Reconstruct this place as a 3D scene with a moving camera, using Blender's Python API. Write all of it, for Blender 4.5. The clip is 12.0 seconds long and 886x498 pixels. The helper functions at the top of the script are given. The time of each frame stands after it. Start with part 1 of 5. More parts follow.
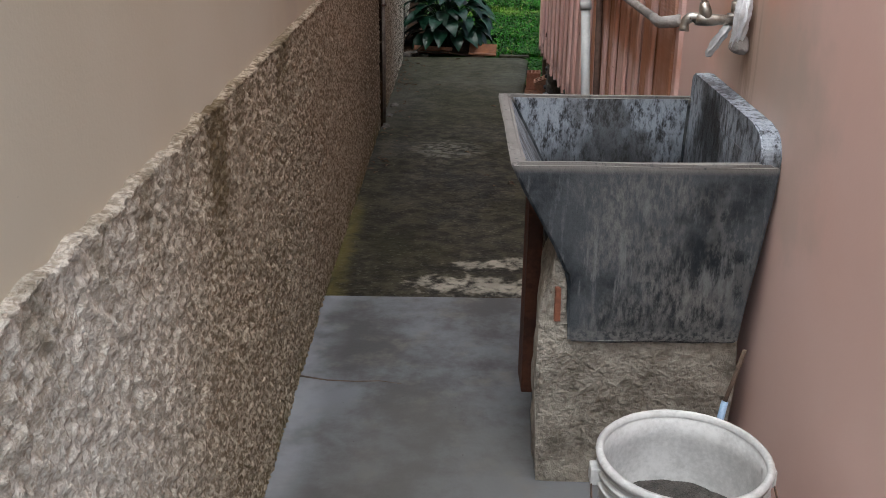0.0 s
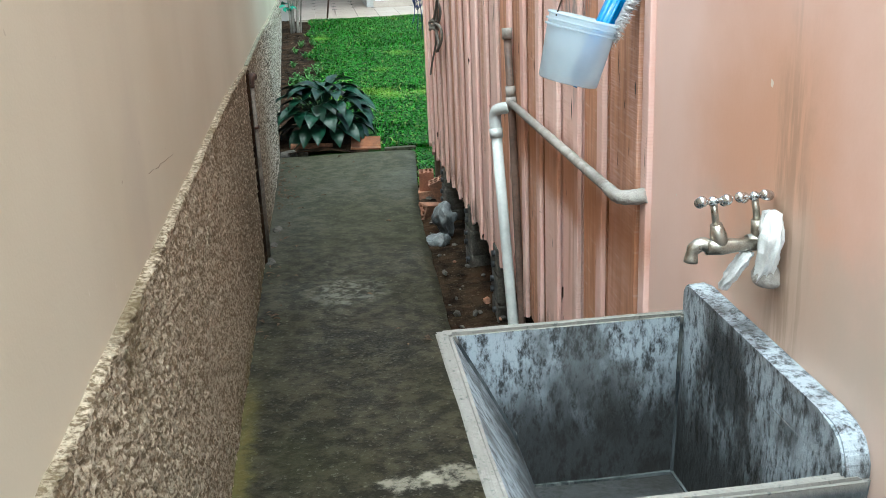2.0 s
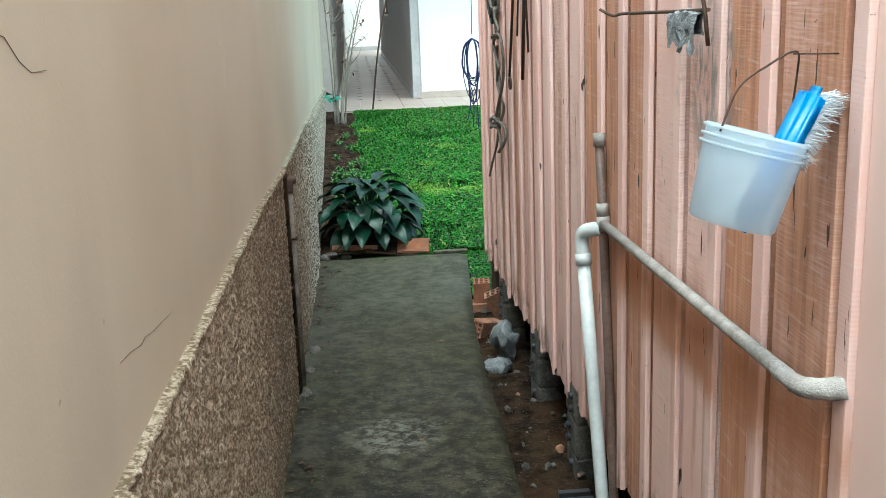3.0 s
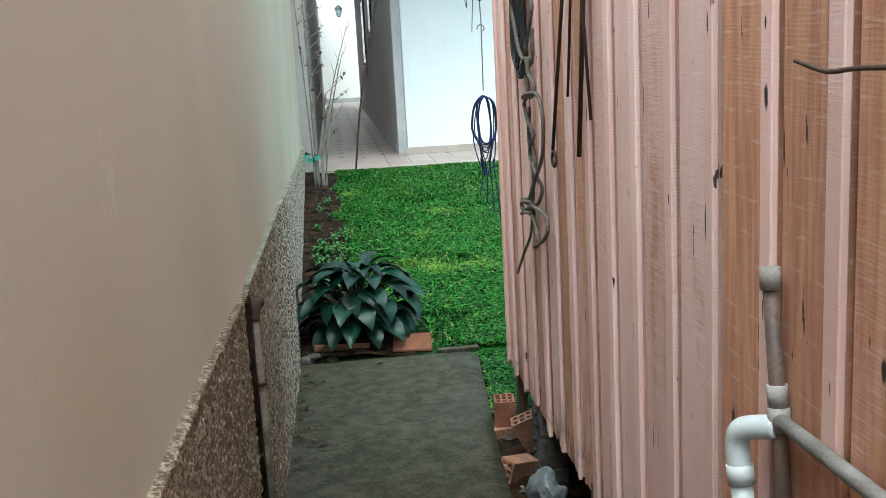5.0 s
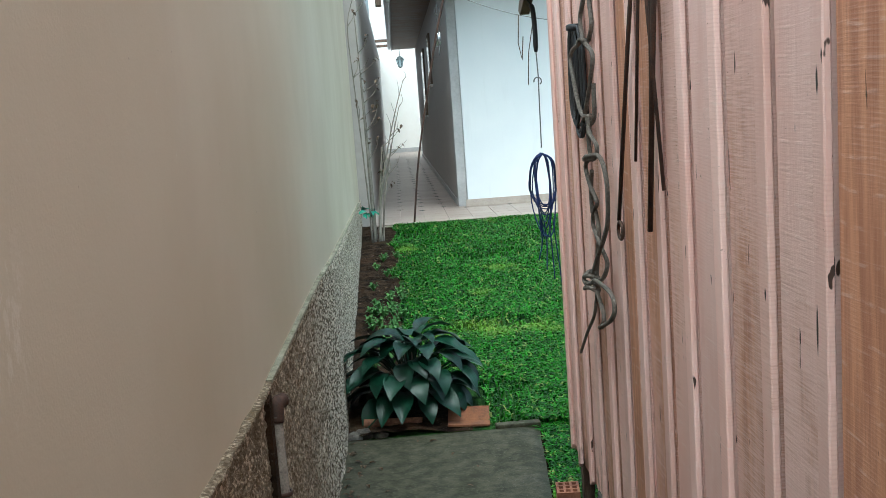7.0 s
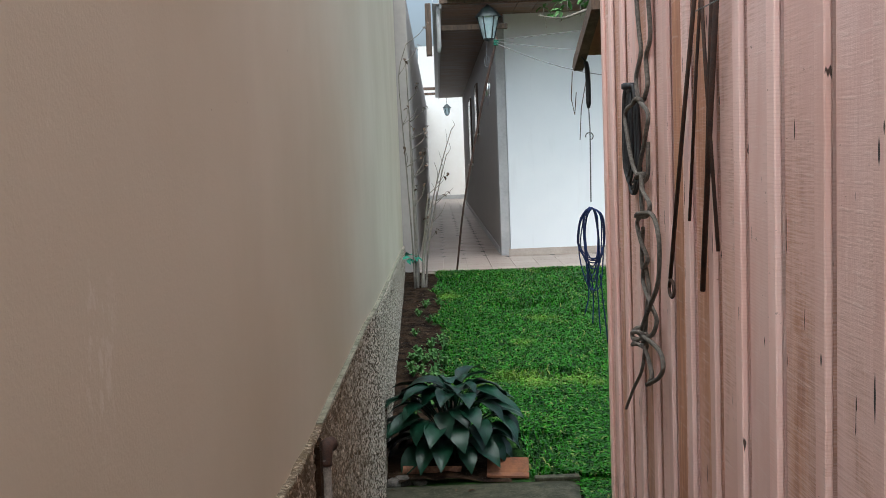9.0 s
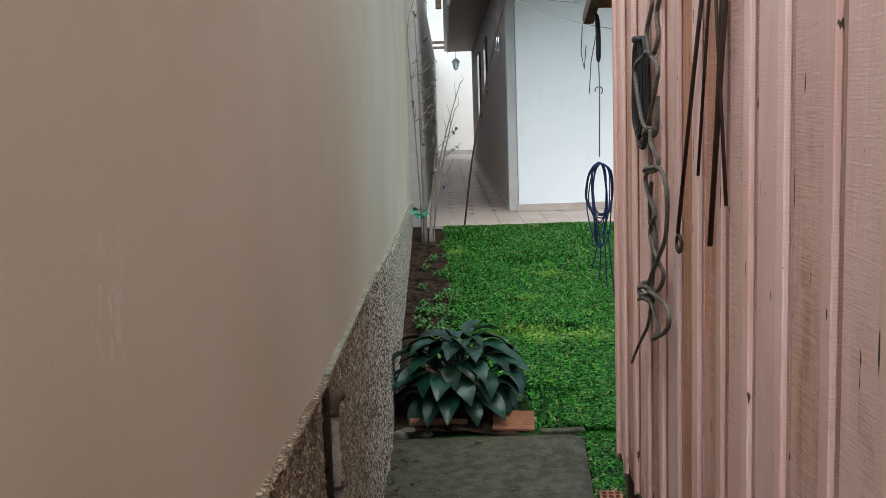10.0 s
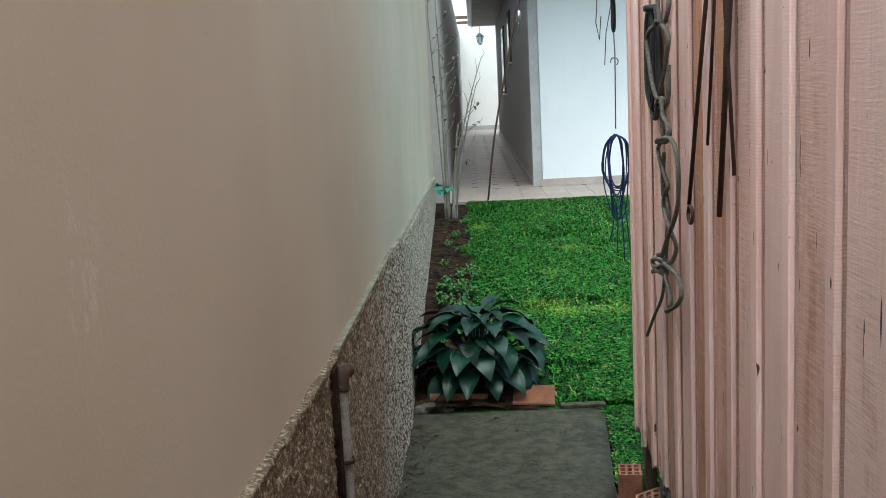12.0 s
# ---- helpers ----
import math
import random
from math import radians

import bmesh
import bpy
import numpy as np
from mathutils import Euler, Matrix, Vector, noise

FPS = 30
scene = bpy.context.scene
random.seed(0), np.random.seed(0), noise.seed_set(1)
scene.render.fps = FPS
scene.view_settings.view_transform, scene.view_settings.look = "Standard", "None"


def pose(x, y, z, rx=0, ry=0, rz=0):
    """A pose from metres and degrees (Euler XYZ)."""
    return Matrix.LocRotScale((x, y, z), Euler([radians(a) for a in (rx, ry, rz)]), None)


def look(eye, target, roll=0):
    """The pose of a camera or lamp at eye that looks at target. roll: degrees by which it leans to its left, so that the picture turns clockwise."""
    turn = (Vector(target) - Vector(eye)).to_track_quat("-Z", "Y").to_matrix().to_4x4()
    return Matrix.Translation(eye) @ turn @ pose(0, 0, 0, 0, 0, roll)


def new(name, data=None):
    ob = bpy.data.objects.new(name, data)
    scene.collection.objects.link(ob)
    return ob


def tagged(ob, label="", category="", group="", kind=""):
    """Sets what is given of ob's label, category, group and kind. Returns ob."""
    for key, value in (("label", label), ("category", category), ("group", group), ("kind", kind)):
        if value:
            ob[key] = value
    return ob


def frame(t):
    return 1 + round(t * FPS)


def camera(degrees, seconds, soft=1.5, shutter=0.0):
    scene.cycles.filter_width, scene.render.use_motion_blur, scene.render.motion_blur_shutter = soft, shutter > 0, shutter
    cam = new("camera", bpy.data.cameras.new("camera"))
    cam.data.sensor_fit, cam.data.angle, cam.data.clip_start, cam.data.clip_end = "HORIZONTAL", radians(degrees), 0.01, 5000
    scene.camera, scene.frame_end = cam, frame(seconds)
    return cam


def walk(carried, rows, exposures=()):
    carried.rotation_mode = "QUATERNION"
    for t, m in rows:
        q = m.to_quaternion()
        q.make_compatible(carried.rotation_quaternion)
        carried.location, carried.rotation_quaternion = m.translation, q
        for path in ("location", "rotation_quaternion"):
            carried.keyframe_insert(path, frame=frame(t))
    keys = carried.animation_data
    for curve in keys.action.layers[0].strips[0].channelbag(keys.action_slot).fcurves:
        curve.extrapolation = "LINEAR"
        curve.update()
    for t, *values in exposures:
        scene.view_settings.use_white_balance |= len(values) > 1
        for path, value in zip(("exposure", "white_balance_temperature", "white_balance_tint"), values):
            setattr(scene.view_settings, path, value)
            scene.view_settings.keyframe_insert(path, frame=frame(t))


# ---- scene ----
cam = camera(48.4, 12.0, soft=0.8)
PATH = [
    (0, (0.457, -0.406, 1.344), (0.445, 1.459, 0.622), 0.6),
    (0.5, (0.469, -0.287, 1.391), (0.448, 1.622, 0.794), -1.6),
    (1, (0.494, -0.14, 1.443), (0.42, 1.803, 0.973), -1.8),
    (1.5, (0.447, 0.12, 1.433), (0.584, 2.042, 0.897), -1.1),
    (2, (0.392, 0.394, 1.568), (0.615, 2.277, 0.931), -2.4),
    (2.5, (0.393, 0.75, 1.593), (0.485, 2.684, 1.091), -2.4),
    (3, (0.375, 1.116, 1.545), (0.531, 3.054, 1.078), -2.2),
    (3.5, (0.313, 1.45, 1.572), (0.475, 3.396, 1.141), -2.6),
    (3.7, (0.324, 1.609, 1.557), (0.388, 3.574, 1.191), -2.3),
    (5.3, (0.358, 2.504, 1.568), (0.573, 4.457, 1.192), -3.2),
    (5.5, (0.384, 2.572, 1.57), (0.518, 4.538, 1.229), -1.8),
    (6, (0.434, 2.727, 1.57), (0.425, 4.684, 1.155), -2.4),
    (6.5, (0.434, 2.773, 1.581), (0.509, 4.736, 1.21), -2.5),
    (6.7, (0.437, 2.798, 1.593), (0.519, 4.778, 1.319), -4.2),
    (8.3, (0.41, 2.768, 1.617), (0.456, 4.748, 1.336), -3.2),
    (8.5, (0.41, 2.755, 1.627), (0.456, 4.748, 1.465), -3.7),
    (9, (0.395, 2.758, 1.62), (0.399, 4.751, 1.444), -2.2),
    (9.5, (0.391, 2.754, 1.615), (0.394, 4.74, 1.383), -1.6),
    (10, (0.396, 2.754, 1.614), (0.381, 4.736, 1.349), -1.9),
    (10.5, (0.407, 2.754, 1.615), (0.422, 4.734, 1.328), -2.7),
    (11, (0.426, 2.76, 1.607), (0.494, 4.732, 1.278), -2.1),
    (11.5, (0.445, 2.751, 1.61), (0.465, 4.727, 1.302), -2.7),
    (12, (0.454, 2.767, 1.604), (0.38, 4.742, 1.294), -2.9),
]
walk(cam, [(t, look(eye, target, roll)) for t, eye, target, roll in PATH],
     exposures=[(0.0, 0.6, 5850, 7), (0.5, 0.98, 5800, 2), (1.0, 1.15, 5700, -1), (2.0, 1.65, 5400, -10), (3.5, 1.65, 5350, -12), (5.5, 1.2, 5350, -8), (6.5, 1.15, 5380, -9), (8.5, 0.95, 5530, -2), (9.5, 0.75, 5780, 2), (10.5, 0.9, 5660, -2), (12.0, 1.0, 5450, -6)])

# ---- light ----
world = bpy.data.worlds.new("overcast_sky")
scene.world = world
world.use_nodes = True
wn = world.node_tree
sky = wn.nodes.new("ShaderNodeTexSky")
sky.sky_type, sky.sun_disc = "NISHITA", False
sky.sun_elevation, sky.sun_rotation = radians(72), radians(193)
sky.dust_density, sky.air_density = 8.0, 1.0
haze = wn.nodes.new("ShaderNodeHueSaturation")
haze.inputs["Saturation"].default_value = 0.6
wn.links.new(sky.outputs["Color"], haze.inputs["Color"])
wn.links.new(haze.outputs["Color"], wn.nodes["Background"].inputs["Color"])
wn.nodes["Background"].inputs["Strength"].default_value = 0.15
sun = new("sun", bpy.data.lights.new("sun", "SUN"))
sun.data.energy, sun.data.angle, sun.data.color = 1.15, radians(115), (1.0, 0.99, 0.97)
sun.matrix_world = look((-0.5, -2.2, 7.0), (0, 0, 0))


# ---- materials ----
class Mat:
    """A small writer of node materials in world or object coordinates."""

    def __init__(self, name, rough=0.8, metal=0.0, local=False):
        self.m = bpy.data.materials.new(name)
        self.m.use_nodes = True
        self.t = self.m.node_tree
        self.b = self.t.nodes["Principled BSDF"]
        self.b.inputs["Roughness"].default_value = rough
        self.b.inputs["Metallic"].default_value = metal
        if local:
            self.p = self.t.nodes.new("ShaderNodeTexCoord").outputs["Object"]
        else:
            self.p = self.t.nodes.new("ShaderNodeNewGeometry").outputs["Position"]

    def link(self, a, b):
        self.t.links.new(a, b)

    def math(self, op, a, b=0.0, clamp=False):
        n = self.t.nodes.new("ShaderNodeMath")
        n.operation, n.use_clamp = op, clamp
        for i, v in enumerate((a, b)):
            if isinstance(v, (int, float)):
                n.inputs[i].default_value = v
            else:
                self.link(v, n.inputs[i])
        return n.outputs[0]

    def vec(self, scale=(1, 1, 1), shift=(0, 0, 0)):
        n = self.t.nodes.new("ShaderNodeMapping")
        n.inputs["Scale"].default_value = scale
        n.inputs["Location"].default_value = shift
        self.link(self.p, n.inputs["Vector"])
        return n.outputs[0]

    def noise(self, scale, detail=4.0, rough=0.55, stretch=(1, 1, 1), shift=(0, 0, 0), warp=0.0):
        n = self.t.nodes.new("ShaderNodeTexNoise")
        n.inputs["Scale"].default_value, n.inputs["Detail"].default_value = scale, detail
        n.inputs["Roughness"].default_value, n.inputs["Distortion"].default_value = rough, warp
        self.link(self.vec(stretch, shift), n.inputs["Vector"])
        return n.outputs["Fac"]

    def cells(self, scale, stretch=(1, 1, 1)):
        n = self.t.nodes.new("ShaderNodeTexVoronoi")
        n.inputs["Scale"].default_value = scale
        self.link(self.vec(stretch), n.inputs["Vector"])
        return n.outputs["Distance"]

    def step(self, fac, lo, hi, a=0.0, b=1.0):
        n = self.t.nodes.new("ShaderNodeMapRange")
        n.interpolation_type = "SMOOTHSTEP"
        for i, v in enumerate((lo, hi, a, b)):
            n.inputs[i + 1].default_value = v
        self.link(fac, n.inputs[0])
        return n.outputs[0]

    def mix(self, fac, a, b):
        n = self.t.nodes.new("ShaderNodeMix")
        n.data_type = "RGBA"
        if isinstance(fac, (int, float)):
            n.inputs[0].default_value = fac
        else:
            self.link(fac, n.inputs[0])
        for slot, v in ((6, a), (7, b)):
            if isinstance(v, tuple):
                n.inputs[slot].default_value = (*v, 1)
            else:
                self.link(v, n.inputs[slot])
        return n.outputs[2]

    def axis(self, k):
        n = self.t.nodes.new("ShaderNodeSeparateXYZ")
        self.link(self.p, n.inputs[0])
        return n.outputs[k]

    def spot(self, centre, radius, soft=0.5, ragged=0.35, scale=9.0):
        """1 inside a ragged ellipsoid, 0 outside."""
        n = self.t.nodes.new("ShaderNodeVectorMath")
        n.operation = "LENGTH"
        inv = tuple(1 / r for r in radius)
        self.link(self.vec(inv, tuple(-c * i for c, i in zip(centre, inv))), n.inputs[0])
        d = self.math("ADD", n.outputs["Value"], self.math("MULTIPLY", self.math("SUBTRACT", self.noise(scale, 5), 0.5), ragged * 4))
        return self.step(d, 1 - soft, 1 + soft, 1.0, 0.0)

    def random(self):
        return self.t.nodes.new("ShaderNodeObjectInfo").outputs["Random"]

    def wear(self):
        """The red of the object's own colour: 1 for sound paint, 0 for bare wood."""
        n, sep = self.t.nodes.new("ShaderNodeObjectInfo"), self.t.nodes.new("ShaderNodeSeparateColor")
        self.link(n.outputs["Color"], sep.inputs[0])
        return sep.outputs[0]

    def island(self):
        return self.t.nodes.new("ShaderNodeNewGeometry").outputs["Random Per Island"]

    def colour(self, c):
        if isinstance(c, tuple):
            self.b.inputs["Base Color"].default_value = (*c, 1)
        else:
            self.link(c, self.b.inputs["Base Color"])
        return self

    def rough(self, fac):
        self.link(fac, self.b.inputs["Roughness"])
        return self

    def matt(self, level=0.15):
        """Dull porous surface with little gloss."""
        self.b.inputs["Specular IOR Level"].default_value = level
        return self

    def bump(self, height, strength=0.4, distance=0.01):
        n = self.t.nodes.new("ShaderNodeBump")
        n.inputs["Strength"].default_value, n.inputs["Distance"].default_value = strength, distance
        self.link(height, n.inputs["Height"])
        self.link(n.outputs[0], self.b.inputs["Normal"])
        return self


def plain(name, a, b, scale, rough=0.7, metal=0.0, bump=0.2, dist=0.004, local=True, stretch=(1, 1, 1)):
    """Two shades mixed by noise at two scales, with fine relief."""
    k = Mat(name, rough, metal, local)
    big, fine = k.noise(scale, 5, 0.6, stretch), k.noise(scale * 9, 4, 0.6, stretch)
    k.colour(k.mix(k.step(k.math("ADD", k.math("MULTIPLY", big, 0.65), k.math("MULTIPLY", fine, 0.35)), 0.35, 0.65), a, b))
    k.rough(k.step(big, 0.3, 0.7, max(0.05, rough - 0.12), min(1, rough + 0.12)))
    k.bump(fine, bump, dist)
    return k.m


def beige_plaster():
    k = Mat("beige_wall_paint", 0.75)
    big, streak = k.noise(0.9, 4), k.noise(5.0, 5, 0.6, (1, 1, 0.08))
    c = k.mix(k.step(big, 0.3, 0.7), (0.51, 0.435, 0.315), (0.58, 0.51, 0.39))
    c = k.mix(k.math("MULTIPLY", k.step(streak, 0.52, 0.72), 0.12), c, (0.46, 0.38, 0.31))
    scuff = k.math("MULTIPLY", k.step(k.noise(16, 6, 0.7, (1, 1, 0.45)), 0.66, 0.74), k.step(k.noise(1.7, 2), 0.55, 0.7))
    c = k.mix(k.math("MULTIPLY", scuff, 0.8), c, (0.78, 0.73, 0.66))
    c = k.mix(k.math("MULTIPLY", k.spot((0.02, 2.3, 1.0), (0.3, 0.1, 0.3), 0.5, 0.3), 0.3), c, (0.42, 0.35, 0.28))
    scratch = k.math("MULTIPLY", k.spot((0.03, 3.8, 1.42), (0.3, 0.045, 0.085), 0.5, 0.6, 30), k.step(k.noise(60, 5, 0.7, (1, 1, 0.4)), 0.50, 0.58))
    c = k.mix(k.math("MULTIPLY", scratch, 0.25), c, (0.80, 0.76, 0.70))
    chip = k.math("MULTIPLY", k.step(k.noise(38, 2), 0.74, 0.78), k.step(k.noise(2.3, 2, 0.5, (1, 1, 1), (4, 1, 7)), 0.5, 0.6))
    c = k.mix(k.math("MULTIPLY", chip, 0.6), c, (0.30, 0.24, 0.19))
    k.colour(c)
    k.bump(k.math("ADD", k.noise(4, 3), k.math("MULTIPLY", k.noise(160, 3), 0.18)), 0.2, 0.012)
    return k.m


def roughcast():
    k = Mat("roughcast_render", 0.95)
    fine, big = k.noise(85, 4, 0.65), k.noise(2.2, 5, 0.6)
    c = k.mix(k.step(fine, 0.40, 0.62), (0.20, 0.148, 0.092), (0.60, 0.50, 0.37))
    # brighter light at the near end, painted in as paler render
    near_light = k.math("MULTIPLY", k.step(k.axis(1), 1.3, 0.5), k.step(k.noise(2.6, 5, 0.6, (1, 1, 1), (3, 1, 1)), 0.30, 0.55))
    c = k.mix(k.math("MULTIPLY", near_light, 0.75), c, k.mix(k.step(fine, 0.36, 0.66), (0.60, 0.52, 0.42), (0.82, 0.76, 0.67)))
    c = k.mix(k.math("MULTIPLY", k.step(big, 0.5, 0.75), 0.35), c, (0.36, 0.295, 0.22))
    # algae running down under the top edge, and along the foot
    z = k.axis(2)
    edge = k.math("MULTIPLY", k.step(z, 0.70, 0.96), k.step(k.noise(3.2, 5, 0.6, (1, 1, 0.35)), 0.50, 0.66))
    c = k.mix(k.math("MULTIPLY", edge, 0.6), c, (0.13, 0.095, 0.04))
    run = k.spot((0.04, 1.30, 0.86), (0.2, 0.07, 0.16), 0.5, 0.4, 14)
    c = k.mix(k.math("MULTIPLY", run, 0.75), c, (0.115, 0.08, 0.035))
    foot = k.math("MULTIPLY", k.step(z, 0.12, -0.05), k.step(k.noise(4.5, 4, 0.6, (1, 1, 0.4)), 0.42, 0.62))
    c = k.mix(k.math("MULTIPLY", foot, 0.6), c, (0.17, 0.15, 0.05))
    # darker brown mottling towards the low end of the path
    darker_end = k.math("MULTIPLY", k.step(k.axis(1), 3.4, 4.8), k.step(k.noise(64, 4, 0.6), 0.40, 0.54))
    c = k.mix(k.math("MULTIPLY", darker_end, 0.75), c, (0.105, 0.076, 0.048))
    # the stretch past the pipe is greyer
    far = k.step(k.math("ADD", k.axis(1), k.math("MULTIPLY", k.noise(40, 2), 1.6)), 6.2, 8.6)
    c = k.mix(far, c, k.mix(k.step(k.noise(78, 3, 0.5), 0.45, 0.55), (0.10, 0.075, 0.048), (0.70, 0.61, 0.49)))
    k.colour(c)
    k.bump(k.math("ADD", fine, k.math("MULTIPLY", k.noise(200, 3), 0.5)), 0.9, 0.010)
    k.matt()
    return k.m


def slab_concrete():
    k = Mat("smooth_grey_concrete", 0.7)
    big, mid = k.noise(2.3, 7, 0.66, (1, 1, 1), (3, 0, 0)), k.noise(9, 5, 0.6)
    c = k.mix(k.step(big, 0.40, 0.60), (0.075, 0.074, 0.072), (0.165, 0.172, 0.182))
    c = k.mix(k.math("MULTIPLY", k.step(mid, 0.5, 0.72), 0.45), c, (0.20, 0.185, 0.16))
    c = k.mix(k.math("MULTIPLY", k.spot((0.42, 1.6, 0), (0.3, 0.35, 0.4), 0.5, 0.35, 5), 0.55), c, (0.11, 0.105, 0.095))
    side = k.math("MULTIPLY", k.step(k.axis(0), 0.17, 0.05), k.step(k.noise(5, 4), 0.3, 0.6))
    c = k.mix(k.math("MULTIPLY", side, 0.45), c, (0.36, 0.37, 0.39))
    pit = k.step(k.noise(55, 2), 0.755, 0.775)
    c = k.mix(pit, c, (0.05, 0.045, 0.04))
    k.colour(c).rough(k.step(big, 0.3, 0.7, 0.55, 0.8))
    k.bump(k.math("ADD", k.noise(70, 4), mid), 0.2, 0.006)
    k.matt()
    return k.m


def path_concrete():
    k = Mat("damp_mossy_concrete", 0.75)
    big, mid, fine = k.noise(1.3, 6, 0.65, (1, 0.7, 1)), k.noise(13, 8, 0.72), k.noise(60, 4, 0.6)
    c = k.mix(k.step(mid, 0.40, 0.62), (0.012, 0.010, 0.006), (0.050, 0.043, 0.026))
    c = k.mix(k.math("MULTIPLY", k.step(big, 0.46, 0.68), 0.6), c, (0.03, 0.03, 0.015))
    c = k.mix(k.math("MULTIPLY", k.step(k.axis(1), 4.3, 7.4), 0.7), c, k.mix(k.step(mid, 0.35, 0.65), (0.034, 0.034, 0.020), (0.080, 0.077, 0.050)))
    worn = k.spot((0.45, 4.72, -0.07), (0.15, 0.20, 0.4), 0.6, 0.45, 11)
    c = k.mix(k.math("MULTIPLY", k.math("MULTIPLY", worn, k.step(k.noise(24, 5, 0.7), 0.44, 0.60)), 0.4), c, (0.28, 0.275, 0.235))
    # pale washed splashes by the joint
    for x, y, rx, ry in ((0.58, 2.72, 0.17, 0.07), (0.73, 2.68, 0.12, 0.07), (0.42, 2.76, 0.09, 0.05), (0.70, 2.95, 0.1, 0.05), (0.56, 2.93, 0.08, 0.04)):
        s = k.spot((x, y, 0), (rx, ry, 0.3), 0.4, 0.9, 22)
        c = k.mix(k.math("MULTIPLY", k.math("MULTIPLY", s, k.step(mid, 0.38, 0.55)), 0.6), c, (0.36, 0.33, 0.27))
    # yellow-green moss at the foot of the wall
    moss = k.math("MULTIPLY", k.step(k.math("ADD", k.axis(0), k.math("MULTIPLY", k.noise(12, 5, 0.65), 0.16)), 0.20, 0.13), k.step(k.noise(3.0, 5, 0.6), 0.36, 0.54))
    moss = k.math("MULTIPLY", moss, k.step(k.axis(1), 4.2, 3.3))
    c = k.mix(k.math("MULTIPLY", moss, 0.6), c, (0.15, 0.125, 0.035))
    damp = k.math("MULTIPLY", k.step(k.axis(0), 0.22, 0.10), k.step(k.axis(1), 3.6, 4.6))
    c = k.mix(k.math("MULTIPLY", k.math("MULTIPLY", damp, k.step(k.noise(7, 4), 0.45, 0.6)), 0.8), c, (0.055, 0.05, 0.033))
    k.colour(k.mix(k.math("MULTIPLY", k.step(fine, 0.58, 0.70), 0.24), c, (0.24, 0.23, 0.19)))
    k.rough(k.step(big, 0.3, 0.7, 0.55, 0.85))
    k.bump(k.math("ADD", fine, k.math("MULTIPLY", mid, 0.35)), 0.35, 0.008)
    k.matt()
    return k.m


def pink_plaster():
    k = Mat("pink_wall_paint", 0.55)
    big = k.noise(1.1, 5)
    c = k.mix(k.step(big, 0.3, 0.7), (0.79, 0.54, 0.46), (0.84, 0.615, 0.545))
    rust = k.spot((1.13, 1.92, 1.12), (0.5, 0.30, 0.36), 0.75, 0.35, 4)
    c = k.mix(k.math("MULTIPLY", rust, 0.62), c, (0.55, 0.25, 0.12))
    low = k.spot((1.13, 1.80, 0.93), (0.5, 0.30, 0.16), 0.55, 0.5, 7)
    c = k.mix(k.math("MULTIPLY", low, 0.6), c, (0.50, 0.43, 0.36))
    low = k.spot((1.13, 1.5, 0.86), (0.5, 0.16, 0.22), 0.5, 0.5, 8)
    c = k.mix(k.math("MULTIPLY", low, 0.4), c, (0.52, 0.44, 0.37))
    drip = k.math("MULTIPLY", k.spot((1.13, 1.86, 1.0), (0.5, 0.06, 0.35), 0.6, 0.4, 12), k.step(k.noise(40, 4, 0.6, (1, 1, 0.1)), 0.4, 0.6))
    c = k.mix(k.math("MULTIPLY", drip, 0.5), c, (0.30, 0.20, 0.13))
    c = k.mix(k.step(k.noise(30, 2), 0.765, 0.785), c, (0.75, 0.66, 0.58))
    k.colour(c)
    k.bump(k.math("ADD", k.noise(3, 3), k.math("MULTIPLY", k.noise(120, 3), 0.12)), 0.16, 0.012)
    return k.m


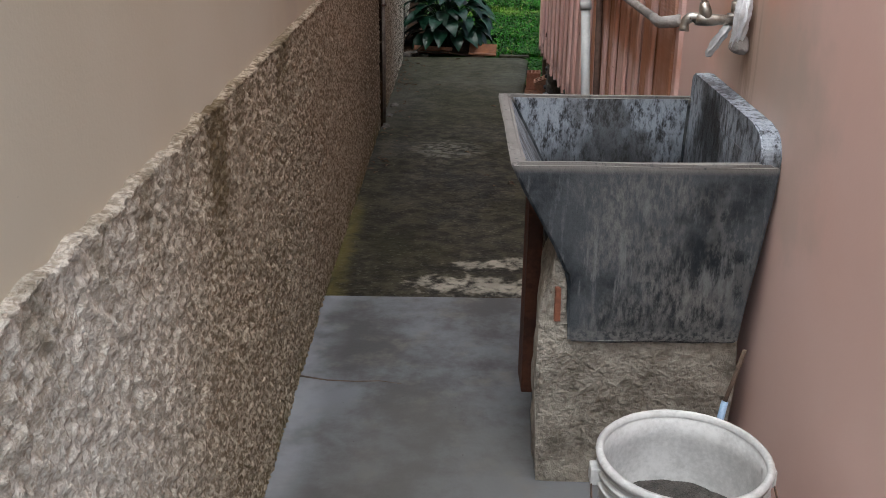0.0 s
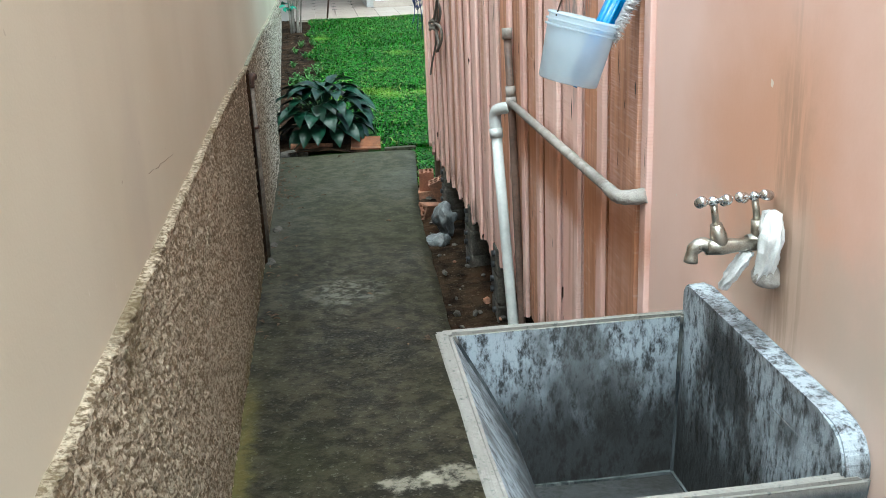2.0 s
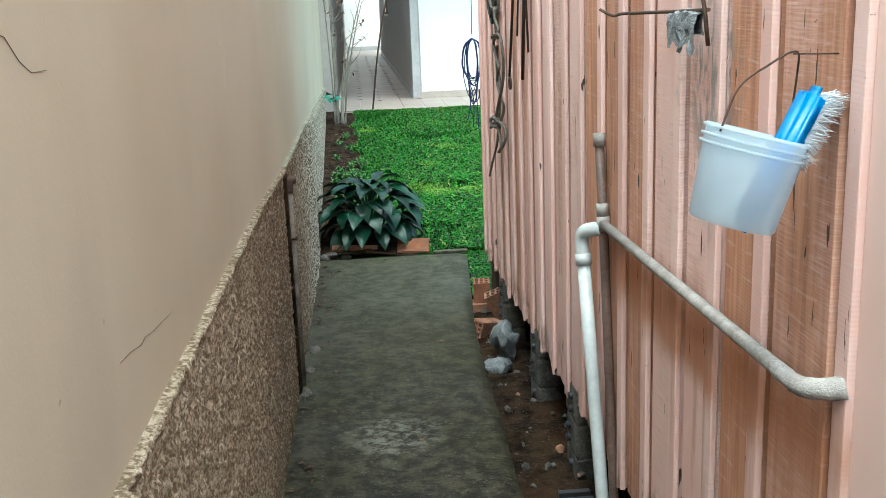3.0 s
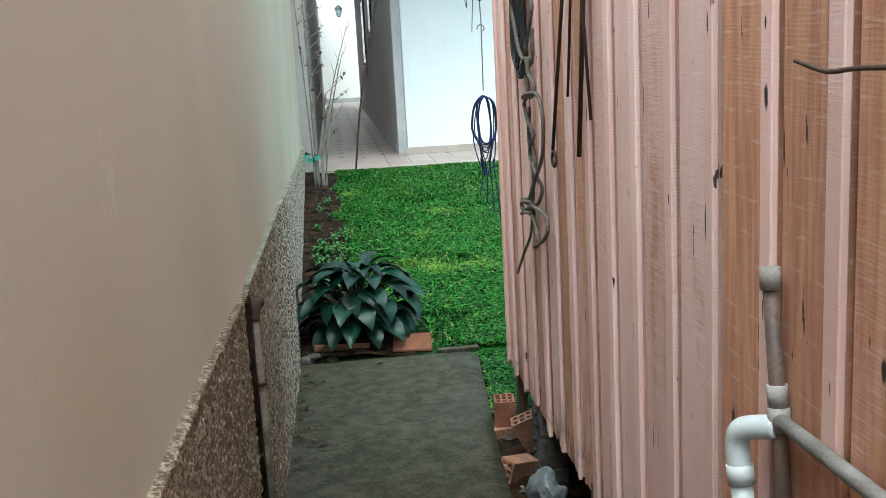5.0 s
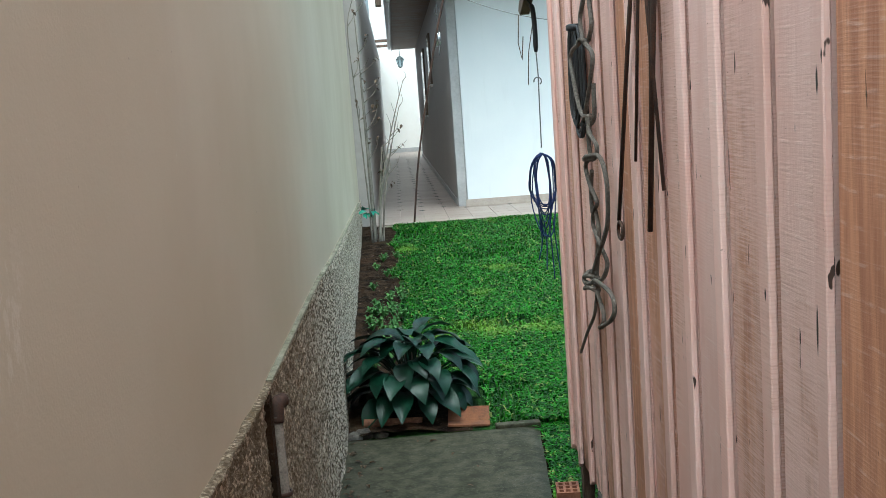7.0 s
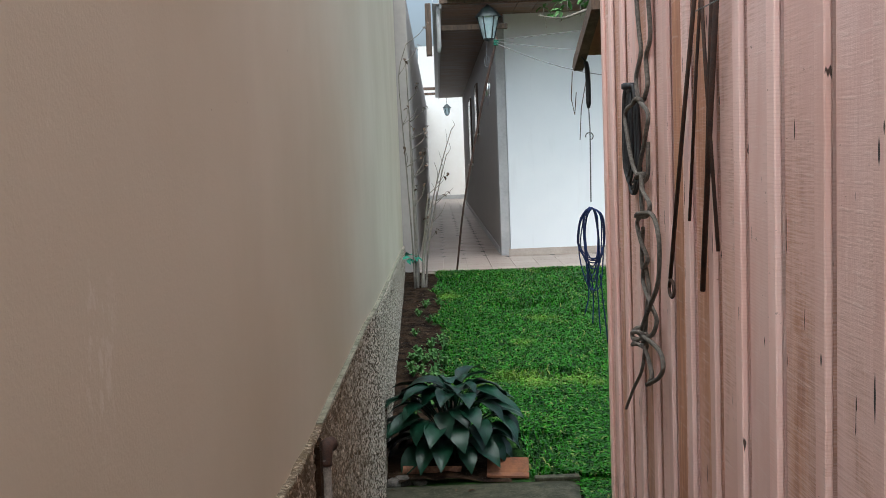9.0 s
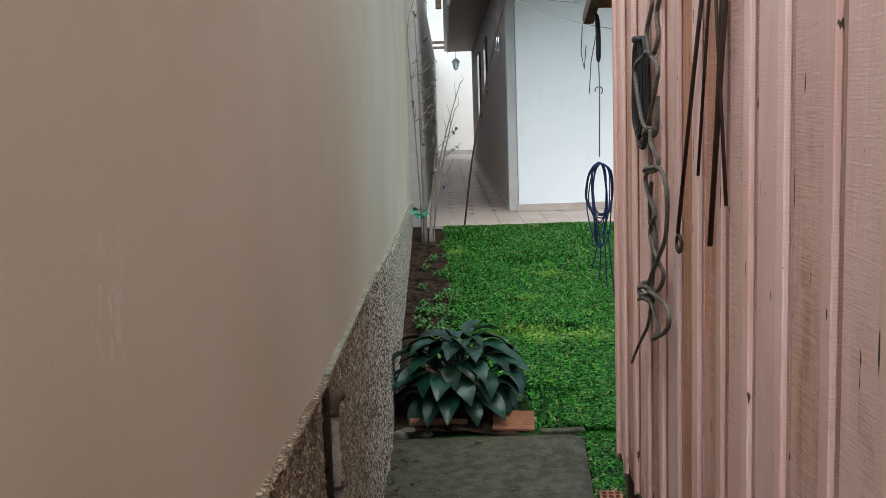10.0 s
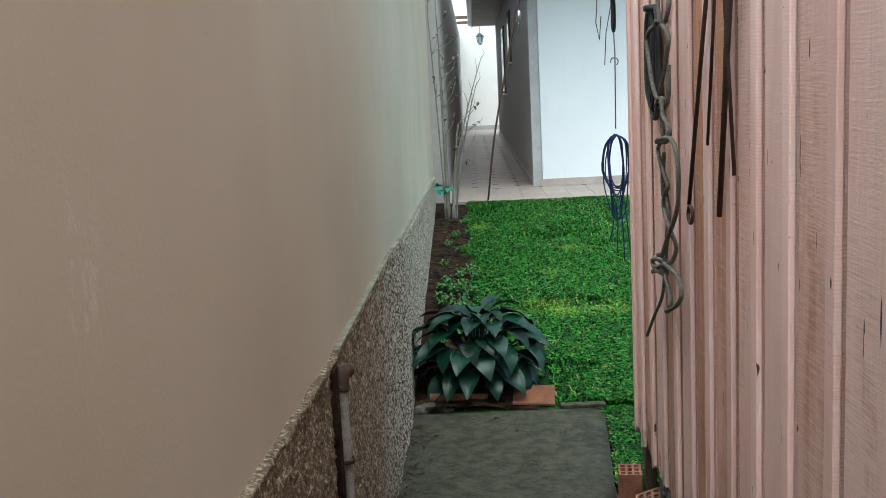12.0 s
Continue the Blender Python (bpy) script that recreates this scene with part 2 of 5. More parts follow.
def pink_board():
    k = Mat("flaking_pink_board_paint", 0.72)
    r = k.random()
    grain = k.noise(8, 6, 0.6, (1, 5, 0.35), (2, 0, 0))
    saw = k.noise(16, 4, 0.65, (1, 0.6, 14))
    blot = k.noise(2.4, 5, 0.6, (1, 2.2, 0.7))
    # ridges left by the frame saw: fine level lines, with broken coarser ones among them
    lift = k.math("ADD", k.axis(2), k.math("ADD", k.math("MULTIPLY", k.axis(1), -0.05), k.math("MULTIPLY", k.noise(3, 2), 0.012)))
    fine_saw = k.math("SINE", k.math("ADD", k.math("MULTIPLY", lift, 760.0), k.math("MULTIPLY", r, 40.0)))
    wave = k.math("SINE", k.math("ADD", k.math("MULTIPLY", lift, 118.0), k.math("ADD", k.math("MULTIPLY", r, 40.0), k.math("MULTIPLY", k.noise(2.2, 3), 9.0))))
    broken = k.step(k.noise(9, 4, 0.6, (1, 2, 2.5), (4, 4, 1)), 0.44, 0.60)
    ridge = k.math("MULTIPLY", k.step(wave, 0.90, 0.99), broken)
    fine_saw = k.math("MULTIPLY", fine_saw, k.step(k.noise(5, 3, 0.6, (1, 1.5, 1.2), (7, 1, 3)), 0.40, 0.60))
    wood = k.mix(k.step(grain, 0.35, 0.65), (0.36, 0.145, 0.07), (0.56, 0.27, 0.145))
    paint = k.mix(k.step(blot, 0.35, 0.65), (0.75, 0.475, 0.41), (0.83, 0.59, 0.53))
    paint = k.mix(k.math("MULTIPLY", k.step(r, 0.3, 0.9), 0.25), paint, (0.66, 0.38, 0.29))
    worn = k.math("SUBTRACT", 1.0, k.wear())
    bare = k.math("ADD", k.math("MULTIPLY", worn, 0.62), k.math("ADD", k.math("MULTIPLY", blot, 0.7), k.math("MULTIPLY", saw, 0.42)))
    c = k.mix(k.math("MULTIPLY", k.step(bare, 0.74, 1.0), 0.9), paint, wood)
    c = k.mix(k.math("MULTIPLY", k.step(saw, 0.56, 0.72), 0.16), c, (0.84, 0.66, 0.61))
    c = k.mix(k.math("MULTIPLY", ridge, 0.2), c, (0.82, 0.67, 0.61))
    c = k.mix(k.math("MULTIPLY", k.step(fine_saw, 0.3, 1.0), 0.10), c, (0.84, 0.66, 0.58))
    c = k.mix(k.math("MULTIPLY", k.step(fine_saw, -0.3, -1.0), 0.10), c, (0.40, 0.21, 0.15))
    knot = k.math("MULTIPLY", k.step(k.noise(46, 3, 0.6, (1, 0.7, 1.6), (1, 5, 2)), 0.70, 0.73), k.step(k.noise(2.1, 3, 0.5, (1, 1, 1), (6, 2, 2)), 0.45, 0.6))
    c = k.mix(k.math("MULTIPLY", knot, 0.7), c, (0.20, 0.10, 0.065))
    tone = k.t.nodes.new("ShaderNodeHueSaturation")
    k.link(k.math("ADD", 0.90, k.math("MULTIPLY", k.math("FRACT", k.math("MULTIPLY", r, 37.0)), 0.2)), tone.inputs["Value"])
    k.link(c, tone.inputs["Color"])
    c = tone.outputs["Color"]
    # rust under the water pipe
    weep = k.math("MULTIPLY", k.spot((1.1, 3.3, 0.80), (0.5, 0.78, 0.105), 0.5, 0.22, 5), k.step(k.noise(12, 4, 0.6, (1, 1, 0.12)), 0.30, 0.50, 0.45, 1.0))
    c = k.mix(k.math("MULTIPLY", weep, 0.85), c, (0.40, 0.155, 0.065))
    drip = k.math("MULTIPLY", k.spot((1.1, 3.3, 0.62), (0.5, 0.75, 0.30), 0.5, 0.3, 5), k.step(k.noise(16, 4, 0.6, (1, 1, 0.08)), 0.50, 0.66))
    c = k.mix(k.math("MULTIPLY", drip, 0.55), c, (0.42, 0.17, 0.075))
    flake = k.math("MULTIPLY", k.step(k.noise(20, 3, 0.5, (1, 2.4, 0.35)), 0.705, 0.720), 1.0)
    c = k.mix(flake, c, (0.055, 0.028, 0.018))
    rot = k.math("MULTIPLY", k.step(k.axis(2), 0.34, 0.10), k.step(k.noise(11, 5, 0.6, (1, 1.5, 0.6)), 0.46, 0.6))
    c = k.mix(k.math("MULTIPLY", rot, 0.75), c, (0.13, 0.055, 0.03))
    grey = k.math("MULTIPLY", k.spot((1.1, 3.16, 1.36), (0.5, 0.13, 0.22), 0.6, 0.5, 12), k.step(k.noise(22, 4, 0.6, (1, 1, 0.4)), 0.42, 0.56))
    c = k.mix(k.math("MULTIPLY", grey, 0.8), c, (0.22, 0.21, 0.20))
    # knot holes and long splits
    for y, z, wide, tall in ((4.07, 1.47, 0.013, 0.035), (4.345, 1.61, 0.007, 0.035), (4.36, 1.20, 0.006, 0.07), (4.075, 1.60, 0.006, 0.02), (4.59, 1.22, 0.007, 0.02), (3.20, 1.02, 0.008, 0.05), (3.70, 1.08, 0.012, 0.03)):
        c = k.mix(k.spot((1.1, y, z), (0.1, wide * 0.6, tall * 0.6), 0.3, 0.25, 40), c, (0.022, 0.014, 0.011))
    k.colour(c)
    k.bump(k.math("ADD", k.math("MULTIPLY", saw, k.step(blot, 0.40, 0.62, 0.4, 1.2)), k.math("ADD", grain, k.math("ADD", k.math("MULTIPLY", ridge, 0.25), k.math("MULTIPLY", fine_saw, 0.05)))), 0.22, 0.005)
    return k.m


def sink_concrete():
    k = Mat("stained_sink_concrete", 0.75)
    big, run, fine = k.noise(4.2, 6, 0.65), k.noise(26, 8, 0.75, (1, 1, 0.4)), k.noise(90, 4, 0.6)
    c = k.mix(k.step(big, 0.40, 0.60), (0.020, 0.024, 0.028), (0.070, 0.078, 0.085))
    patch = k.step(k.noise(4.0, 5, 0.65, (1, 1, 0.8), (5, 2, 1)), 0.47, 0.60)
    c = k.mix(k.math("MULTIPLY", k.math("MULTIPLY", patch, k.step(run, 0.44, 0.56)), 0.3), c, (0.27, 0.27, 0.255))
    for x, z, rx, rz in ((0.87, 0.72, 0.13, 0.045), (0.90, 0.54, 0.07, 0.10), (0.82, 0.44, 0.06, 0.06), (1.0, 0.46, 0.09, 0.05), (0.80, 0.62, 0.05, 0.07)):
        pale = k.math("MULTIPLY", k.spot((x, 1.55, z), (rx, 0.1, rz), 0.6, 0.5, 12), k.step(k.noise(95, 6, 0.75, (1, 1, 0.35)), 0.36, 0.68))
        c = k.mix(k.math("MULTIPLY", pale, 0.5), c, (0.26, 0.255, 0.24))
    streak = k.step(k.noise(34, 7, 0.7, (1, 1, 0.16), (3, 3, 3)), 0.52, 0.64)
    c = k.mix(k.math("MULTIPLY", k.math("MULTIPLY", streak, k.step(k.noise(5, 4, 0.6, (1, 1, 1), (1, 7, 4)), 0.40, 0.60)), 0.6), c, (0.21, 0.215, 0.215))
    foot = k.math("MULTIPLY", k.step(k.axis(2), 0.42, 0.39), k.step(fine, 0.35, 0.6))
    c = k.mix(k.math("MULTIPLY", foot, 0.5), c, (0.24, 0.235, 0.22))
    rim = k.math("MULTIPLY", k.step(k.axis(2), 0.755, 0.775), k.step(fine, 0.2, 0.45))
    c = k.mix(k.math("MULTIPLY", rim, 0.6), c, (0.30, 0.28, 0.255))
    k.colour(c)
    k.bump(k.math("ADD", fine, k.math("MULTIPLY", run, 0.7)), 0.5, 0.006)
    k.matt()
    return k.m


def basin_concrete():
    k = Mat("limescaled_basin_with_shade", 0.6)
    run, big, fine = k.noise(60, 8, 0.75, (1, 1, 0.42)), k.noise(5, 5, 0.6), k.noise(90, 4, 0.6)
    c = k.mix(k.step(k.math("ADD", k.math("MULTIPLY", run, 0.9), k.math("MULTIPLY", big, 0.1)), 0.38, 0.56), (0.018, 0.019, 0.021), (0.36, 0.40, 0.45))
    c = k.mix(k.math("MULTIPLY", k.step(k.noise(7, 5, 0.6, (1, 1, 0.7), (2, 5, 1)), 0.50, 0.64), 0.7), c, (0.05, 0.05, 0.048))
    # shade in the basin's depth, painted in as near black low down
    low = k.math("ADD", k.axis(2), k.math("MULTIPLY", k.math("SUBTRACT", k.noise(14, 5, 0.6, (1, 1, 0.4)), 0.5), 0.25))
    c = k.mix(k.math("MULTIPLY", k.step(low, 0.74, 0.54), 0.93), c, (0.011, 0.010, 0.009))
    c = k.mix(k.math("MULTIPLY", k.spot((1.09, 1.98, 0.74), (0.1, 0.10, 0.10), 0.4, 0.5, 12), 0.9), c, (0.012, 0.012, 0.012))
    k.colour(c)
    k.bump(k.math("ADD", fine, run), 0.5, 0.006)
    return k.m


def soil_mat():
    k = Mat("dark_damp_soil", 0.95)
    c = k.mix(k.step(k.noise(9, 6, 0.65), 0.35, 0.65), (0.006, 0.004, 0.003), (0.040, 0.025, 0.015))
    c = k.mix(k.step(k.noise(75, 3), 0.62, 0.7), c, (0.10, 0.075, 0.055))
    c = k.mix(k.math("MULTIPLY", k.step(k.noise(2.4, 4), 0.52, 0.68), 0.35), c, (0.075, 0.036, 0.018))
    k.colour(c).bump(k.noise(45, 6, 0.7), 0.9, 0.02)
    k.matt(0.05)
    return k.m


def lawn_mat():
    k = Mat("lawn_earth", 0.95)
    c = k.mix(k.step(k.noise(11, 5, 0.65), 0.35, 0.65), (0.010, 0.025, 0.006), (0.03, 0.08, 0.012))
    c = k.mix(k.math("MULTIPLY", k.step(k.noise(1.6, 4), 0.6, 0.7), 0.6), c, (0.085, 0.06, 0.035))
    k.colour(c).bump(k.noise(70, 4), 0.8, 0.02)
    k.matt()
    return k.m


def blade_mat():
    k = Mat("grass_blade", 0.55)
    r, patch = k.island(), k.noise(0.9, 3)
    c = k.mix(k.math("POWER", r, 1.3), (0.002, 0.020, 0.002), (0.048, 0.235, 0.008))
    c = k.mix(k.math("MULTIPLY", k.step(k.noise(1.4, 3, 0.5, (1, 1, 0), (3, 3, 0)), 0.56, 0.72), 0.6), c, (0.19, 0.31, 0.03))
    c = k.mix(k.math("MULTIPLY", k.step(r, 0.93, 0.96), 0.7), c, (0.28, 0.24, 0.09))
    k.colour(c)
    k.b.inputs["Specular IOR Level"].default_value = 0.2
    return k.m


def leaf_mat(name, dark, light, rough=0.32):
    k = Mat(name, rough, local=True)
    r = k.random()
    c = k.mix(r, dark, light)
    vein = k.math("ABSOLUTE", k.math("SINE", k.math("MULTIPLY", k.math("ADD", k.math("ABSOLUTE", k.axis(0)), k.math("MULTIPLY", k.axis(1), 0.5)), 260.0)))
    c = k.mix(k.math("MULTIPLY", k.step(k.noise(24, 3), 0.45, 0.7), 0.4), c, tuple(v * 1.7 for v in light))
    k.b.inputs["Specular IOR Level"].default_value = 0.28
    k.colour(c).bump(vein, 0.10, 0.003)
    return k.m


def tile_mat():
    k = Mat("beige_floor_tile", 0.45)
    c = k.mix(k.random(), (0.235, 0.185, 0.155), (0.30, 0.24, 0.205))
    k.colour(k.mix(k.math("MULTIPLY", k.step(k.noise(7, 5), 0.45, 0.7), 0.35), c, (0.20, 0.155, 0.125)))
    k.bump(k.noise(40, 3), 0.1, 0.003)
    return k.m


def white_wall_mat():
    k = Mat("white_wall_paint", 0.7)
    c = k.mix(k.step(k.noise(0.7, 4), 0.3, 0.7), (0.74, 0.76, 0.77), (0.80, 0.81, 0.81))
    c = k.mix(k.math("MULTIPLY", k.step(k.noise(9, 5, 0.6, (1, 1, 0.1)), 0.56, 0.75), 0.12), c, (0.5, 0.48, 0.45))
    k.colour(c).bump(k.noise(60, 4), 0.15, 0.006)
    return k.m


BEIGE, ROUGH, SLAB, PATHM, PINK, BOARD = beige_plaster(), roughcast(), slab_concrete(), path_concrete(), pink_plaster(), pink_board()
SINK, BASIN, SOIL, LAWN, BLADE, TILE, WHITE = sink_concrete(), basin_concrete(), soil_mat(), lawn_mat(), blade_mat(), tile_mat(), white_wall_mat()
HOSTA = leaf_mat("glossy_dark_leaf", (0.002, 0.013, 0.007), (0.008, 0.036, 0.019), 0.36)
WEED = leaf_mat("light_green_leaf", (0.035, 0.10, 0.02), (0.075, 0.17, 0.04), 0.6)
TURQ = leaf_mat("blue_green_leaf", (0.02, 0.16, 0.10), (0.04, 0.24, 0.15), 0.45)
DEAD = plain("dry_leaf", (0.05, 0.03, 0.02), (0.16, 0.10, 0.06), 30, 0.9)
MORTAR = plain("crumbling_cement_render", (0.16, 0.14, 0.11), (0.42, 0.385, 0.32), 7, 0.95, bump=0.9, dist=0.02, local=False)
CLAY = plain("red_clay", (0.17, 0.06, 0.033), (0.31, 0.125, 0.07), 9, 0.9, bump=0.4, dist=0.005)
ORANGECLAY = plain("orange_clay", (0.11, 0.040, 0.017), (0.21, 0.085, 0.038), 12, 0.9, bump=0.4, dist=0.005)
OLDCLAY = plain("weathered_clay", (0.13, 0.065, 0.042), (0.36, 0.17, 0.10), 9, 0.92, bump=0.5, dist=0.006)
RAW = plain("weathered_timber", (0.06, 0.038, 0.026), (0.17, 0.115, 0.08), 6, 0.85, bump=0.5, stretch=(4, 4, 0.6))
RUSTY = plain("rust_brown_timber", (0.055, 0.022, 0.014), (0.14, 0.055, 0.032), 8, 0.85, bump=0.5)
SOFFIT = plain("varnished_soffit_timber", (0.085, 0.045, 0.026), (0.19, 0.105, 0.06), 3, 0.55, bump=0.3, local=False, stretch=(0.5, 3, 3))
PVC = plain("white_pvc", (0.50, 0.51, 0.505), (0.62, 0.63, 0.615), 9, 0.4, bump=0.05)
OLDPVC = plain("grimy_grey_pipe", (0.20, 0.17, 0.15), (0.36, 0.325, 0.30), 14, 0.6, bump=0.2)
BROWNPIPE = plain("brown_pipe", (0.07, 0.042, 0.032), (0.16, 0.10, 0.078), 10, 0.6, bump=0.2)
OLDBROWN = plain("mottled_old_pipe", (0.06, 0.043, 0.032), (0.20, 0.165, 0.135), 18, 0.8, bump=0.4)
MOSSY = plain("mossy_ledge", (0.09, 0.085, 0.045), (0.30, 0.28, 0.21), 14, 0.95, bump=0.6, local=False)
PUTTY = plain("grey_sealing_putty", (0.28, 0.255, 0.235), (0.45, 0.42, 0.39), 24, 0.85, bump=0.7, dist=0.006)
CHROME = plain("worn_chrome", (0.55, 0.56, 0.58), (0.72, 0.73, 0.74), 40, 0.18, 1.0, bump=0.05)
BRASS = plain("tarnished_brass", (0.34, 0.31, 0.265), (0.55, 0.52, 0.46), 45, 0.38, 1.0, bump=0.2, dist=0.002)
RAG = plain("white_rag", (0.60, 0.60, 0.61), (0.78, 0.78, 0.78), 30, 0.95, bump=0.5, dist=0.004)
GREYRAG = plain("grey_rag", (0.15, 0.155, 0.165), (0.32, 0.33, 0.34), 24, 0.95, bump=0.8, dist=0.006)
BUCKET = plain("scuffed_white_plastic", (0.42, 0.42, 0.41), (0.62, 0.62, 0.605), 12, 0.42, bump=0.1)
SLUDGE = plain("dark_bucket_sludge", (0.022, 0.02, 0.018), (0.10, 0.09, 0.08), 34, 0.6, bump=0.8, dist=0.008)
BLUE = plain("blue_plastic", (0.006, 0.15, 0.42), (0.010, 0.21, 0.52), 20, 0.35, bump=0.05)
PALEBLUE = plain("pale_blue_plastic", (0.26, 0.40, 0.58), (0.38, 0.50, 0.66), 30, 0.45)
BRISTLE = plain("white_bristle", (0.72, 0.74, 0.76), (0.82, 0.83, 0.84), 40, 0.6)
WIRE = plain("rusty_wire", (0.045, 0.028, 0.02), (0.13, 0.075, 0.05), 60, 0.7, 0.4)
IRON = plain("rusted_iron_rod", (0.028, 0.016, 0.012), (0.085, 0.042, 0.028), 30, 0.8, 0.2, bump=0.4, dist=0.002)
ROPE = plain("weathered_rope", (0.09, 0.074, 0.06), (0.23, 0.20, 0.17), 110, 0.95, bump=0.9, dist=0.004)
BLACK = plain("black_rubber", (0.010, 0.010, 0.012), (0.03, 0.03, 0.033), 30, 0.55)
NAVY = plain("navy_cord", (0.006, 0.014, 0.07), (0.015, 0.035, 0.15), 60, 0.85, bump=0.4)
CORD = plain("thin_grey_cord", (0.10, 0.10, 0.10), (0.22, 0.21, 0.20), 40, 0.9)
DARKMETAL = plain("dark_painted_metal", (0.015, 0.022, 0.022), (0.04, 0.05, 0.05), 30, 0.45, 0.3)
FROST = plain("frosted_lantern_glass", (0.42, 0.54, 0.56), (0.55, 0.65, 0.66), 8, 0.25)
BARK = plain("pale_bark", (0.12, 0.105, 0.085), (0.30, 0.265, 0.22), 16, 0.9, bump=0.7, stretch=(1, 1, 0.4))
GREYTRIM = plain("grey_trim_paint", (0.34, 0.33, 0.32), (0.46, 0.45, 0.44), 3, 0.6, local=False)
SKIRT = plain("beige_skirting_tile", (0.36, 0.30, 0.255), (0.46, 0.39, 0.335), 5, 0.45, local=False)
# darker beige, with the far wall's eave shade put into the colour
GREYWALL = plain("grey_beige_wall_shade", (0.36, 0.325, 0.30), (0.43, 0.39, 0.36), 1.2, 0.7, local=False, bump=0.2)
CREAM = plain("cream_wall_paint", (0.78, 0.75, 0.70), (0.82, 0.80, 0.76), 1.0, 0.7, local=False)
GUTTER = plain("galvanised_gutter", (0.42, 0.44, 0.46), (0.56, 0.58, 0.60), 5, 0.4, 0.5)
ROOFTILE = plain("clay_roof", (0.20, 0.085, 0.05), (0.34, 0.16, 0.10), 4, 0.9, local=False, bump=0.6)
DARKGLASS = plain("dark_window_glass", (0.010, 0.011, 0.012), (0.016, 0.017, 0.018), 2, 0.06)
PEBBLE = plain("grey_rubble", (0.025, 0.021, 0.017), (0.14, 0.125, 0.105), 12, 0.95, bump=0.5)
BAG = plain("grey_plastic_bag", (0.07, 0.074, 0.078), (0.20, 0.205, 0.21), 12, 0.4, bump=0.4, dist=0.01)
CRACK = plain("crack_shadow_dirt", (0.07, 0.05, 0.038), (0.13, 0.10, 0.075), 30, 0.95)


def translucent_plastic():
    k = Mat("milky_plastic", 0.4, local=True)
    c = k.mix(k.step(k.noise(9, 4), 0.35, 0.65), (0.80, 0.85, 0.88), (0.88, 0.91, 0.93))
    k.colour(c)
    glow, clear = k.t.nodes.new("ShaderNodeBsdfTranslucent"), k.t.nodes.new("ShaderNodeBsdfTransparent")
    k.link(c, glow.inputs["Color"])
    clear.inputs["Color"].default_value = (0.86, 0.93, 0.97, 1)
    m1, m2 = k.t.nodes.new("ShaderNodeMixShader"), k.t.nodes.new("ShaderNodeMixShader")
    m1.inputs[0].default_value, m2.inputs[0].default_value = 0.5, 0.55
    k.link(k.b.outputs[0], m1.inputs[1]), k.link(glow.outputs[0], m1.inputs[2])
    k.link(m1.outputs[0], m2.inputs[1]), k.link(clear.outputs[0], m2.inputs[2])
    k.link(m2.outputs[0], k.t.nodes["Material Output"].inputs["Surface"])
    return k.m


MILKY = translucent_plastic()


# ---- mesh helpers ----
def box(bm, x0, x1, y0, y1, z0, z1, bevel=0.0):
    r = bmesh.ops.create_cube(bm, size=1.0, matrix=Matrix.Translation(((x0 + x1) / 2, (y0 + y1) / 2, (z0 + z1) / 2)) @ Matrix.Diagonal((x1 - x0, y1 - y0, z1 - z0, 1)))
    if bevel:
        es = list({e for v in r["verts"] for e in v.link_edges})
        bmesh.ops.bevel(bm, geom=es, offset=bevel, segments=2, affect="EDGES", profile=0.6)
    return bm


def cube(*a, bevel=0.0):
    return box(bmesh.new(), *a, bevel=bevel)


def tube(bm, pts, r, seg=8, caps=True):
    """A round bar along points; r is one radius or one for each point."""
    pts = [Vector(p) for p in pts]
    rs = r if isinstance(r, (list, tuple)) else [r] * len(pts)
    rings, side = [], None
    for i, p in enumerate(pts):
        d = (pts[min(i + 1, len(pts) - 1)] - pts[max(i - 1, 0)]).normalized()
        if side is None:
            side = d.orthogonal().normalized()
        side = (side - d * side.dot(d)).normalized()
        up = d.cross(side)
        rings.append([bm.verts.new(p + (side * math.cos(2 * math.pi * k / seg) + up * math.sin(2 * math.pi * k / seg)) * rs[i]) for k in range(seg)])
    for a, b in zip(rings, rings[1:]):
        for k in range(seg):
            f = bm.faces.new((a[k], a[(k + 1) % seg], b[(k + 1) % seg], b[k]))
            f.smooth = True
    if caps:
        bm.faces.new(rings[0][::-1])
        bm.faces.new(rings[-1])
    return bm


def bar(pts, r, seg=8):
    return tube(bmesh.new(), pts, r, seg)


def smooth_path(pts, n=6):
    """Catmull-Rom points through pts."""
    p = [Vector(q) for q in pts]
    p = [p[0] * 2 - p[1], *p, p[-1] * 2 - p[-2]]
    out = []
    for i in range(1, len(p) - 2):
        for k in range(n):
            t = k / n
            out.append(0.5 * (2 * p[i] + (p[i + 1] - p[i - 1]) * t + (2 * p[i - 1] - 5 * p[i] + 4 * p[i + 1] - p[i + 2]) * t * t + (3 * p[i] - p[i - 1] - 3 * p[i + 1] + p[i + 2]) * t**3))
    return out + [p[-2]]


def lathe(bm, profile, seg=24, m=Matrix()):
    """Turns a profile of (radius, height) round the z axis."""
    rings = [[bm.verts.new(m @ Vector((r * math.cos(2 * math.pi * k / seg), r * math.sin(2 * math.pi * k / seg), z))) for k in range(seg)] for r, z in profile]
    for a, b in zip(rings, rings[1:]):
        for k in range(seg):
            f = bm.faces.new((a[k], a[(k + 1) % seg], b[(k + 1) % seg], b[k]))
            f.smooth = True
    return bm


